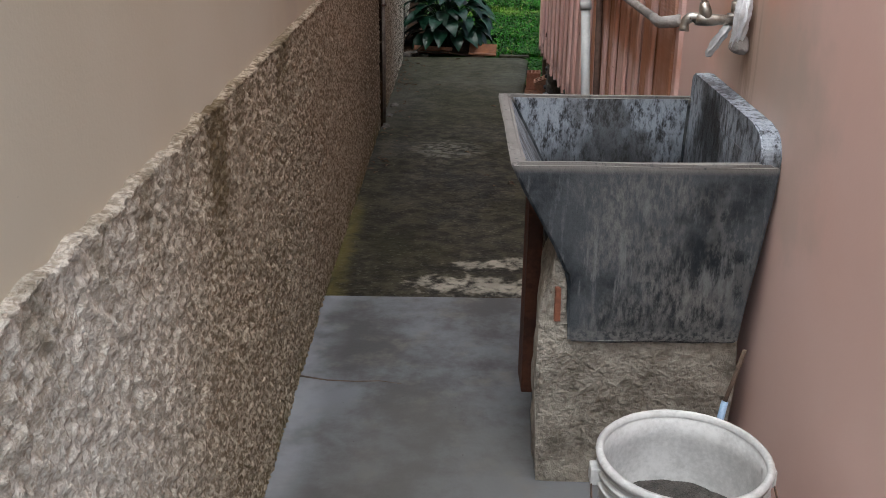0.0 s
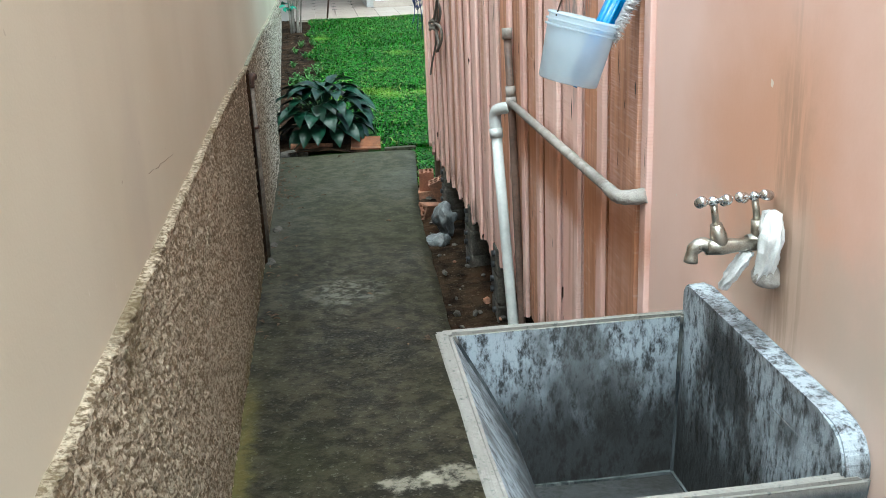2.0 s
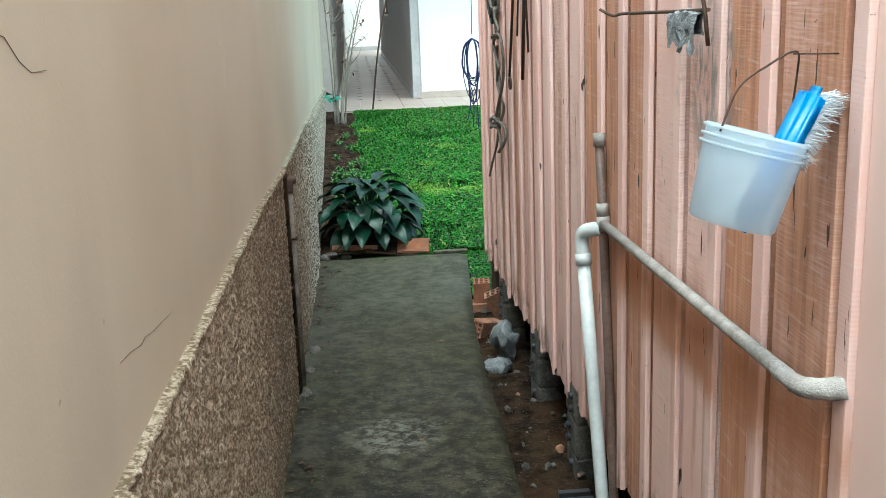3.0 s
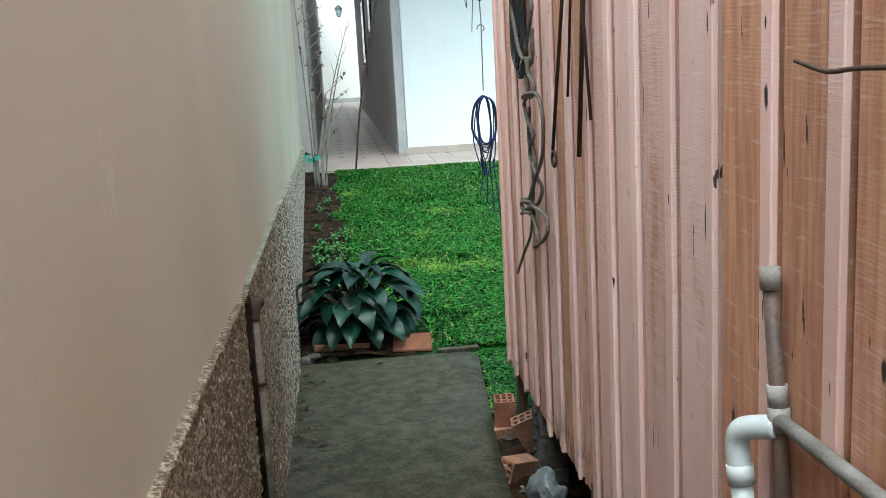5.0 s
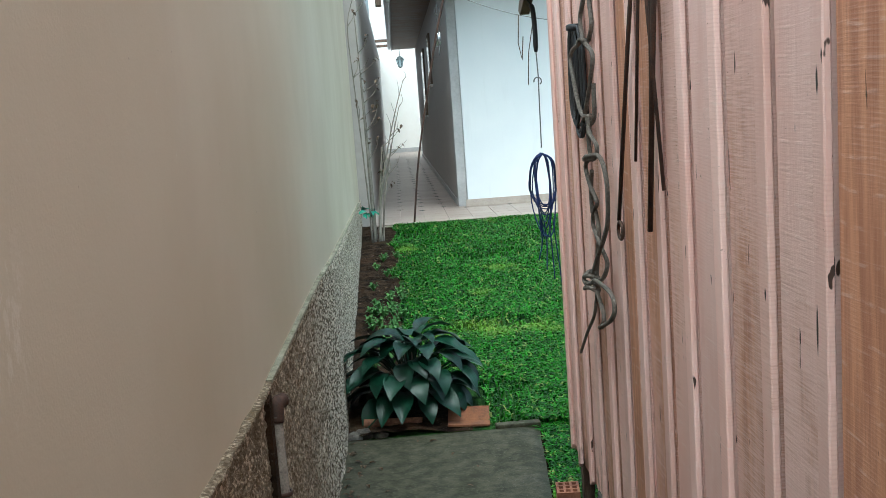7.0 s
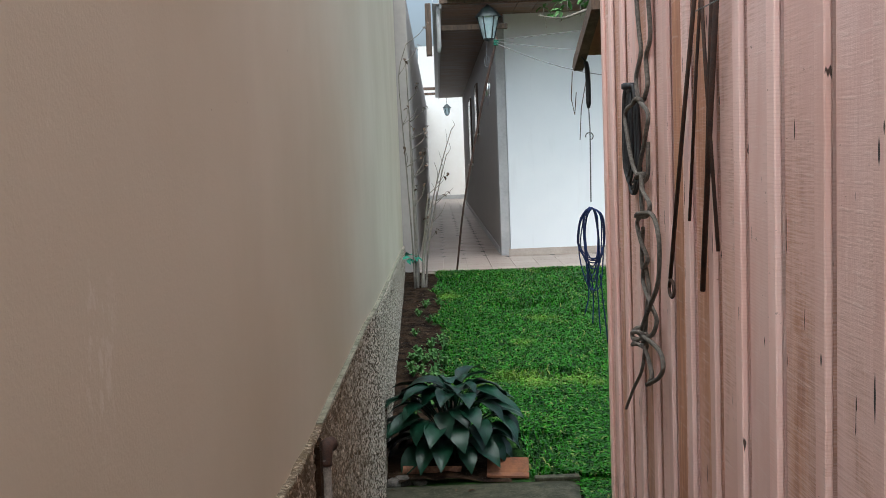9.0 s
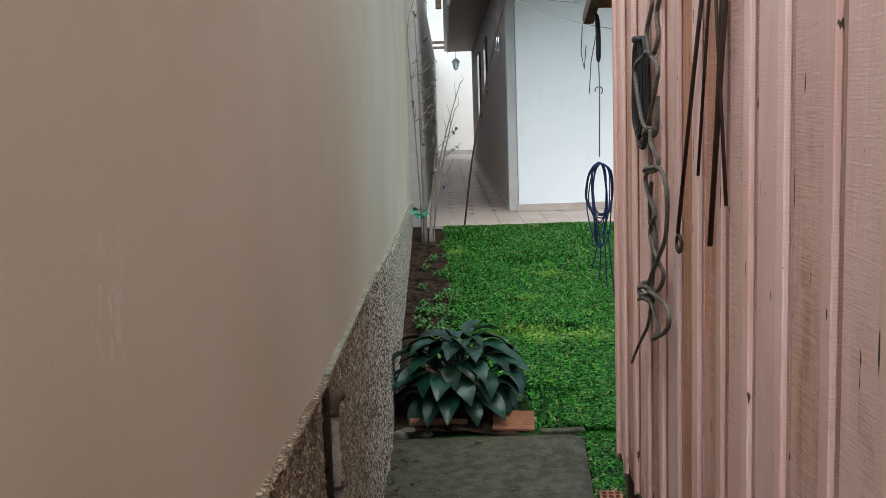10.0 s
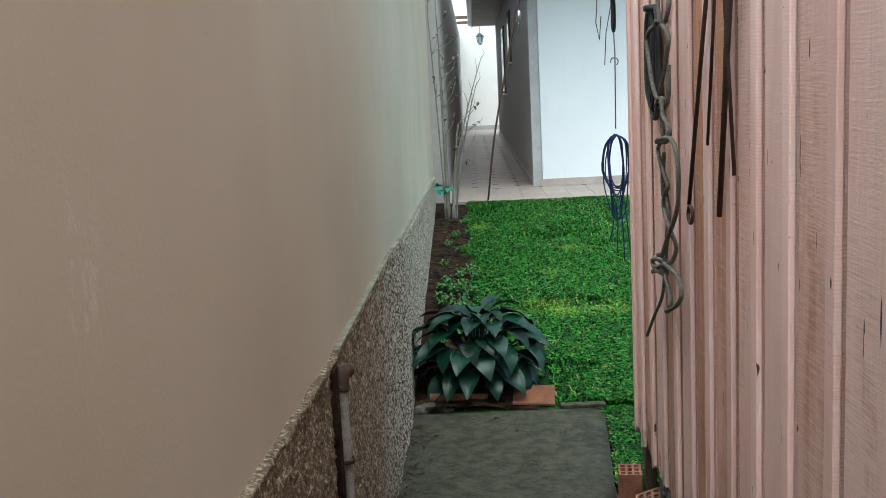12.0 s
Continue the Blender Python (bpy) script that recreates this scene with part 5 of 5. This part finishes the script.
kinds = [leaf_mesh(L, W, d, f, HOSTA) for L, W, d, f in ((0.26, 0.135, 1.15, 0.16), (0.24, 0.125, 1.5, 0.12), (0.27, 0.13, 0.95, 0.22), (0.21, 0.115, 1.3, 0.16))]
hosta = thing("hosta", "bushy plant with large glossy dark green pointed leaves", "plant")
cx, cy, cz = 0.42, 8.58, lawn_z(8.5)
stalks = bmesh.new()
for count, reach, hgt, pitch in ((7, 0.05, 0.46, 34), (13, 0.14, 0.44, 26), (18, 0.22, 0.37, 18), (22, 0.27, 0.27, 8), (20, 0.26, 0.16, -4)):
    for k in range(count):
        a = (k + rng.uniform(-0.3, 0.3)) * 2 * math.pi / count + reach * 9
        bx, by = max(0.07, cx + math.cos(a) * reach * 0.95), cy + math.sin(a) * reach * 0.8
        h = hgt + rng.uniform(-0.035, 0.035)
        ob = part("leaf", kinds[int(rng.integers(4))], HOSTA, hosta)
        ob.matrix_basis = pose(bx, by, cz + h, pitch + rng.uniform(-9, 9), rng.uniform(-16, 16), math.degrees(a) - 90 + rng.uniform(-18, 18))
        tube(stalks, smooth_path([(cx + math.cos(a) * 0.04, cy + math.sin(a) * 0.04, cz - 0.02), ((cx + bx) / 2, (cy + by) / 2, cz + h * 0.7), (bx, by, cz + h)], 3), [0.006, 0.006, 0.005, 0.005, 0.004, 0.004, 0.003], 5)
tagged(part("stalk_clump", stalks, HOSTA, hosta), kind="stuff")

# clay roof tiles that edge the bed


def roof_tile(m, label, length=0.42, material=CLAY):
    bm, n = bmesh.new(), 12
    rings = []
    for u in (0, 1):
        r = 0.085 - 0.012 * u
        for rr in (r, r - 0.013):
            rings.append([bm.verts.new((u * length, -rr * math.cos(math.pi * k / n), 0.062 - rr * 0.72 * math.sin(math.pi * k / n))) for k in range(n + 1)])
    o0, i0, o1, i1 = rings
    for a, b in ((o0, o1), (i1, i0), (i0, o0), (o1, i1)):
        for k in range(n):
            bm.faces.new((a[k], a[k + 1], b[k + 1], b[k]))
    bm.faces.new((o0[0], o1[0], i1[0], i0[0])), bm.faces.new((o0[n], i0[n], i1[n], o1[n]))
    bmesh.ops.transform(bm, matrix=m, verts=bm.verts)
    solo("roof_tile", ragged(bm, 0.003, 20), material, label, "tile", "clay tiles edging the bed")


bm = prism(bmesh.new(), [(-0.07, 0.0), (0.0, 0.0), (0.075, 0.070), (0.066, 0.080), (-0.006, 0.015), (-0.07, 0.012)], "x", 0.0, 0.24)
bmesh.ops.transform(bm, matrix=pose(0.61, 8.30, -0.178, 0, 2.0, -4), verts=bm.verts)
solo("roof_tile", ragged(bm, 0.002, 25), ORANGECLAY, "orange clay roof tile propped on edge as bed border", "tile", "clay tiles edging the bed")
roof_tile(pose(0.12, 8.33, -0.20, -26, 3, 3), "weathered clay roof tile half under the leaves", 0.34, OLDCLAY)
for x, y, s in ((0.12, 8.24, 0.05), (0.22, 8.23, 0.04), (0.06, 8.20, 0.045)):
    bm = bmesh.new()
    bmesh.ops.create_icosphere(bm, subdivisions=2, radius=s, matrix=Matrix.Translation((x, y, -0.19)) @ Matrix.Diagonal((1.2, 0.8, 0.8, 1)))
    solo("stone", ragged(bm, 0.014, 20), PEBBLE, "dark stone at the bed's edge", "stone", "stones at the bed")

for i in range(46):
    y = rng.uniform(9.0, 14.0)
    dead_leaf(rng.uniform(-0.02, 0.42), y, lawn_z(y) + 0.035, rng.uniform(0.012, 0.035), rng.uniform(0, 360))

# weeds on the bed
for i in range(44):
    y = rng.uniform(9.5, 11.6) if i % 3 else rng.uniform(9.2, 13.5)
    x = rng.uniform(0.10, 0.40)
    w = thing("weed", "small light green weed on the bare bed", "weed", "weeds on the bed", at=(x, y, lawn_z(y) + 0.015))
    bm = bmesh.new()
    for k in range(9):
        a, h = k * 0.7 + i, 0.05 + 0.02 * (k % 3)
        tip = Vector((math.cos(a) * 0.06, math.sin(a) * 0.06, h * 0.8))
        side = Vector((-math.sin(a), math.cos(a), 0)) * 0.014
        mid = tip * 0.55 + Vector((0, 0, h * 0.5))
        v = [bm.verts.new(p) for p in ((0, 0, 0), mid + side, tip, mid - side)]
        bm.faces.new(v)
    part("leaves", bm, WEED, w)

# ---- bare shrub against the wall ----
shrub = thing("shrub", "nearly leafless slender shrub with pale stems", "shrub")
sx, sy, sz = 0.10, 14.42, lawn_z(14.4) - 0.02
twigs = bmesh.new()
lots = []
for dx, dy, top, r, bow in ((0.0, 0, 2.0, 0.022, -0.02), (0.07, 0.02, 1.15, 0.02, 0.10), (0.02, 0.1, 2.7, 0.014, -0.06), (-0.03, -0.05, 2.95, 0.011, -0.14), (0.10, 0.05, 1.6, 0.012, 0.30), (0.05, 0.0, 1.9, 0.013, 0.42)):
    pts = [(sx + dx + bow * (u / 6) ** 1.6 + 0.015 * noise.noise((u, dx * 40, 1)), sy + dy, sz + top * u / 6) for u in range(7)]
    if bow == -0.14:
        pts[-1] = (sx - 0.02, sy - 0.05, sz + 2.9)
        pts[-2] = (sx - 0.12, sy - 0.05, sz + 2.55)
    part("stem", bar(smooth_path(pts, 3), [r * (1 - 0.6 * i / 18) for i in range(19)], 7), BARK, shrub)
    for q in range(6):
        p = Vector(pts[3 + q % 4])
        d = Vector((rng.uniform(-0.05, 0.26), rng.uniform(-0.1, 0.1), rng.uniform(0.1, 0.34)))
        tube(twigs, smooth_path([p, p + d * 0.5 + Vector((0.03, 0, 0)), p + d], 3), [0.006, 0.005, 0.004, 0.0035, 0.003, 0.0025, 0.002], 5)
        lots.append(p + d)
        lots.append(p + d * 0.7 + Vector((0.02, 0, 0.03)))
tagged(part("twigs", twigs, BARK, shrub), kind="stuff")
small = leaf_mesh(0.06, 0.035, 0.9, 0.2, DEAD)
fresh = leaf_mesh(0.11, 0.06, 0.8, 0.2, TURQ)
for i, p in enumerate(lots[:46]):
    ob = part("leaf", small, DEAD, shrub)
    ob.matrix_basis = pose(*p, rng.uniform(-60, 20), rng.uniform(-30, 30), rng.uniform(0, 360))
for i in range(9):
    ob = part("leaf", fresh, TURQ, shrub, "fresh blue-green leaf")
    ob.matrix_basis = pose(sx + rng.uniform(-0.1, 0.06), sy - 0.05, sz + 0.42 + rng.uniform(-0.05, 0.05), rng.uniform(-30, 10), rng.uniform(-30, 30), rng.uniform(0, 360))

# ---- white house ----
FZ = 0.19
structure("patio", cube(-0.15, 6.0, 15.66, 41.2, -0.4, FZ - 0.012), SKIRT, "raised patio and passage with a beige edge")
house = thing("house", "white rendered house with a deep timber eave", "house")
bm = bmesh.new()
box(bm, 1.44, 6.0, 17.42, 17.62, FZ - 0.02, 3.80)
part("front_wall", bm, WHITE, house, "bright white front wall")
part("side_wall", cube(1.30, 1.46, 17.75, 36, FZ - 0.02, 3.80), GREYWALL, house, "grey-beige side wall along the passage")
part("pilaster", cube(1.30, 1.437, 17.45, 17.75, FZ - 0.02, 3.62, bevel=0.004), GREYTRIM, house, "grey corner post")
part("front_skirting", cube(1.405, 6.0, 17.395, 17.417, FZ - 0.01, FZ + 0.10, bevel=0.004), SKIRT, house, "beige tile skirting")
part("side_skirting", cube(1.282, 1.297, 17.76, 36, FZ - 0.01, FZ + 0.10), GREYTRIM, house)
structure("wall_end", cube(-0.2, 3.0, 40.6, 40.8, 0, 6), CREAM, "bright cream wall closing the passage")
structure("end_skirting", cube(-0.1, 3.0, 40.57, 40.597, FZ - 0.01, FZ + 0.16), GREYTRIM, "grey skirting of the end wall")
# eave: planked soffit over the passage and over the front
bm = bmesh.new()
for i in range(72):
    y = 16.42 + i * 0.27
    box(bm, 0.53, 1.30, y, y + 0.262, 3.74, 3.758)
for i in range(18):
    x = 1.30 + i * 0.27
    box(bm, x, x + 0.262, 16.42, 17.42, 3.74, 3.758)
structure("ceiling", bm, SOFFIT, "planked brown timber soffit")
roof = part("roof", prism(bmesh.new(), [(0.51, 3.765), (6.0, 3.765), (6.0, 5.7), (3.4, 5.1), (0.51, 3.86)], "y", 16.4, 36.0), ROOFTILE, house, "clay tile roof")
part("side_fascia", cube(0.50, 0.528, 16.4, 36, 3.70, 3.88, bevel=0.004), GREYTRIM, house)
part("front_fascia", cube(0.50, 6, 16.38, 16.399, 3.76, 3.87, bevel=0.004), RAW, house)
bm = bmesh.new()
prism(bm, [(16.27, 3.920), (16.27, 3.820), (16.29, 3.800), (16.36, 3.800), (16.378, 3.820), (16.378, 3.920), (16.37, 3.920), (16.368, 3.825), (16.355, 3.810), (16.295, 3.810), (16.28, 3.825), (16.28, 3.920)], "x", 0.60, 6.0)
part("gutter", bm, GUTTER, house, "galvanised rain gutter")
bm = bmesh.new()
prism(bm, [(0.40, 3.86), (0.40, 3.77), (0.495, 3.76), (0.497, 3.86), (0.487, 3.86), (0.485, 3.775), (0.41, 3.78), (0.41, 3.86)], "y", 16.4, 36.0)
part("side_gutter", bm, GUTTER, house, "galvanised side gutter")
part("tie_beam", cube(0.50, 1.43, 16.55, 16.63, 3.42, 3.49, bevel=0.005), RAW, house, "dark timber tie beam")
part("downpipe", bar([(0.48, 16.5, 3.78), (0.48, 16.5, 3.2), (0.46, 16.5, 3.12)], 0.03, 10), GREYTRIM, house)
part("beam_end", cube(0.30, 0.38, 16.3, 16.5, 3.07, 3.76, bevel=0.006), RAW, house)


def window(y, w, z0, z1):
    win = part("window", cube(1.262, 1.30, y - w / 2, y + w / 2, z0, z1, bevel=0.004), RAW, house, "dark timber-framed window")
    part("pane", cube(1.255, 1.2585, y - w / 2 + 0.06, y - 0.03, z0 + 0.06, z1 - 0.06), DARKGLASS, win)
    part("pane", cube(1.255, 1.2585, y + 0.03, y + w / 2 - 0.06, z0 + 0.06, z1 - 0.06), DARKGLASS, win)
    part("sill", cube(1.21, 1.30, y - w / 2 - 0.05, y + w / 2 + 0.05, z0 - 0.05, z0 - 0.003, bevel=0.004), CREAM, win)


window(24.2, 1.0, 2.2, 3.25)
window(28.4, 1.4, 1.55, 3.2)


def lantern(x, y, z, s, top):
    ln = thing("lantern", "dark metal hanging lantern with frosted glass", "lamp", "lanterns", at=(x, y, z))
    bm = lathe(bmesh.new(), [(0.055 * s, 0), (0.105 * s, 0.21 * s)], 6)
    part("glass", bm, FROST, ln, "frosted glass panes")
    for k in range(6):
        a = k * math.pi / 3
        part("bar", bar([(0.056 * s * math.cos(a), 0.056 * s * math.sin(a), 0), (0.107 * s * math.cos(a), 0.107 * s * math.sin(a), 0.21 * s)], 0.006 * s, 5), DARKMETAL, ln)
    part("cap", lathe(bmesh.new(), [(0.13 * s, 0.205 * s), (0.125 * s, 0.22 * s), (0.06 * s, 0.29 * s), (0.03 * s, 0.31 * s), (0.0, 0.33 * s)], 6), DARKMETAL, ln)
    part("foot", lathe(bmesh.new(), [(0.0, -0.03 * s), (0.03 * s, -0.02 * s), (0.06 * s, 0.0), (0.0, 0.004)], 6), DARKMETAL, ln)
    part("rod", bar([(0, 0, 0.31 * s), (0, 0, top - z)], 0.006 * s, 6), DARKMETAL, ln)


lantern(1.16, 16.48, 3.28, 1.4, 3.74)
lantern(0.80, 38.5, 3.3, 1.2, 4.2)
structure("end_beam", cube(-0.1, 1.45, 36.02, 36.12, 3.86, 3.94), RAW, "timber beam at the passage's far end")
structure("lamp_beam", cube(-0.1, 1.45, 38.45, 38.55, 4.2, 4.3), RAW, "timber beam that carries the far lantern")
chime = thing("wind_chime", "small hanging wind chime with metal tubes", "wind chime")
part("cord", bar([(1.13, 16.59, 3.42), (1.128, 16.6, 2.6)], 0.004, 5), CORD, chime)
part("ring", bar([(1.13 + 0.035 * math.cos(a), 16.6, 2.98 + 0.07 * math.sin(a)) for a in [k * 0.5 for k in range(14)]], 0.005, 5), CORD, chime)
for k in range(3):
    part("chime_tube", bar([(1.105 + 0.022 * k, 16.6, 2.70), (1.105 + 0.022 * k, 16.6, 2.50)], 0.008, 7), CHROME, chime)
part("clapper", bar([(1.128, 16.6, 2.5), (1.128, 16.6, 2.38)], 0.005, 5), CORD, chime)

pole = solo("clothes_pole", bar(smooth_path([(0.595, 15.76, FZ - 0.02), (0.72, 15.76, 1.05), (0.90, 15.76, 1.88), (1.05, 15.76, 2.55), (1.23, 15.76, 3.2)], 4), [0.013] * 9 + [0.015] * 8, 8), IRON, "thin leaning wooden prop of the clothes line", "pole")
line = thing("clothes_line", "thin clothes lines tied to the prop", "cord")
for a, b, sag in (((1.23, 15.76, 3.17), (4.2, 9.0, 2.75), 0.05), ((1.22, 15.76, 3.15), (2.9, 9.0, 2.3), 0.1), ((1.21, 15.76, 3.13), (2.9, 9.0, 2.15), 0.25)):
    A, B = Vector(a), Vector(b)
    part("line", bar([A.lerp(B, k / 12) - Vector((0, 0, sag * math.sin(math.pi * k / 12))) for k in range(13)], 0.004, 5), CORD, line)
bm = bmesh.new()
for q in range(4):
    tube(bm, [(1.215 + 0.03 * math.cos(a), 15.76 + 0.03 * math.sin(a), 3.11 + 0.018 * q) for a in [k * 0.6 for k in range(11)]], 0.008, 5)
part("tie", bm, TURQ, line, "blue-green string tie")

# a tree behind the shed that sends one leafy branch out
tree = thing("tree", "small tree behind the shed with a leafy branch", "tree")
part("trunk", bar(smooth_path([(3.0, 12.0, lawn_z(12) - 0.05), (2.95, 12.0, 1.6), (2.85, 12.0, 3.0), (2.8, 12.0, 3.9)], 4), [0.07 - 0.003 * i for i in range(13)], 9), BARK, tree)
part("limb", bar(smooth_path([(2.88, 12.0, 2.7), (2.4, 12.0, 3.0), (1.9, 12.0, 2.98), (1.6, 12.0, 2.9), (1.38, 12.0, 2.93)], 4), [0.025 - 0.0012 * i for i in range(17)], 7), BARK, tree)
spray = leaf_mesh(0.11, 0.038, 0.7, 0.2, WEED)
crown = bmesh.new()
for i in range(46):
    u = rng.random()
    p = Vector((1.42 + 1.2 * u, 12.0 + rng.uniform(-0.12, 0.12), 2.93 + 0.08 * math.sin(u * 3) + rng.uniform(-0.02, 0.22)))
    tube(crown, [p - Vector((0, 0, 0.1)), p], [0.004, 0.002], 4)
    for k in range(3):
        ob = part("leaf", spray, WEED, tree)
        ob.matrix_basis = pose(*p, rng.uniform(-40, 40), rng.uniform(-40, 40), rng.uniform(0, 360))
tagged(part("twigs", crown, BARK, tree), kind="stuff")

# ---- pieces of floors and walls ----
tile_me = finish(cube(-0.1585, 0.1585, -0.1585, 0.1585, -0.012, 0.0, bevel=0.002))
dot_me = finish(prism(bmesh.new(), [(-0.045, 0), (0, -0.045), (0.045, 0), (0, 0.045)], "z", -0.004, 0.0025))
tile_me.materials.append(TILE), dot_me.materials.append(DARKMETAL)
patio = bpy.data.objects["patio"]
for j in range(78):
    y = 15.83 + 0.322 * j
    for i in range(12 if j < 5 else 4):
        ob = part("tile", tile_me, TILE, patio)
        ob.location = (0.262 + 0.322 * i, y, FZ)
        if j > 3 and i and (i + j) % 2 == 0 and j < 60:
            d = part("inset", dot_me, DARKMETAL, patio)
            d.location = (0.262 + 0.322 * i - 0.161, y + 0.161, FZ)


def board(y0, y1, x_face, thick, low, name):
    """One upright board with a rough sawn face and a rotten foot."""
    bm, n = bmesh.new(), 5
    top0, top1 = roof_z(y0) - 0.01, roof_z(y1) - 0.01
    foot = [low + 0.035 * noise.noise(((y0 + (y1 - y0) * k / n) * 23, 1, 7)) for k in range(n + 1)]
    lo_f = [bm.verts.new((x_face, y0 + (y1 - y0) * k / n, foot[k])) for k in range(n + 1)]
    lo_b = [bm.verts.new((x_face + thick, y0 + (y1 - y0) * k / n, foot[k])) for k in range(n + 1)]
    hi = [bm.verts.new(p) for p in ((x_face, y0, top0), (x_face, y1, top1), (x_face + thick, y1, top1), (x_face + thick, y0, top0))]
    bm.faces.new([*lo_f, hi[1], hi[0]])
    bm.faces.new([*lo_b[::-1], hi[3], hi[2]])
    bm.faces.new((lo_f[0], hi[0], hi[3], lo_b[0])), bm.faces.new((lo_f[n], lo_b[n], hi[2], hi[1])), bm.faces.new(hi)
    for k in range(n):
        bm.faces.new((lo_f[k], lo_b[k], lo_b[k + 1], lo_f[k + 1]))
    bmesh.ops.bevel(bm, geom=[e for e in bm.edges if abs(e.verts[0].co.z - e.verts[1].co.z) > 1], offset=0.003, segments=1, affect="EDGES")
    return part(name, bm, BOARD, wall_boards)


# battens a quarter of a metre apart; wear of each board between them: 1 painted, 0 bare
JOINTS = [2.579, 2.82, 3.065, 3.31, 3.555, 3.80, 4.046, 4.320, 4.568, 4.836, 5.077, 5.312, 5.555, 5.80, 6.03, 6.27, 6.51, 6.75, 6.985]
WEAR = [0.35, 0.05, 0.75, 0.7, 0.3, 0.2, 0.15, 0.75, 0.6, 0.75, 0.65, 0.4, 0.6, 0.65, 0.45, 0.6, 0.4, 0.55]
for y0, y1, paint in zip(JOINTS, JOINTS[1:], WEAR):
    low = 0.125 + 0.03 * noise.noise((y0 * 1.7, 0, 0)) - 0.008 * (y0 - 2.6)
    cuts = [y0 + 0.012, y1 - 0.009] if y1 != 5.80 else [y0 + 0.012, 5.69, y1 - 0.009]
    for a, b, state in zip(cuts, cuts[1:], (paint, 0.0)):
        board(a, b - 0.001, 1.121 + rng.uniform(-0.002, 0.001), 0.018, low, "board").color = (state, state, state, 1)
    if y1 < 6.95:
        state = 0.8 if y1 > 3.0 else 0.7
        board(y1 + 0.002, y1 + 0.052 + rng.uniform(-0.003, 0.003), 1.104, 0.0155, low + rng.uniform(-0.03, 0.02), "batten").color = (state, state, state, 1)
board(6.95, 6.995, 1.106, 0.0135, 0.11, "batten").color = (0.7, 0.7, 0.7, 1)
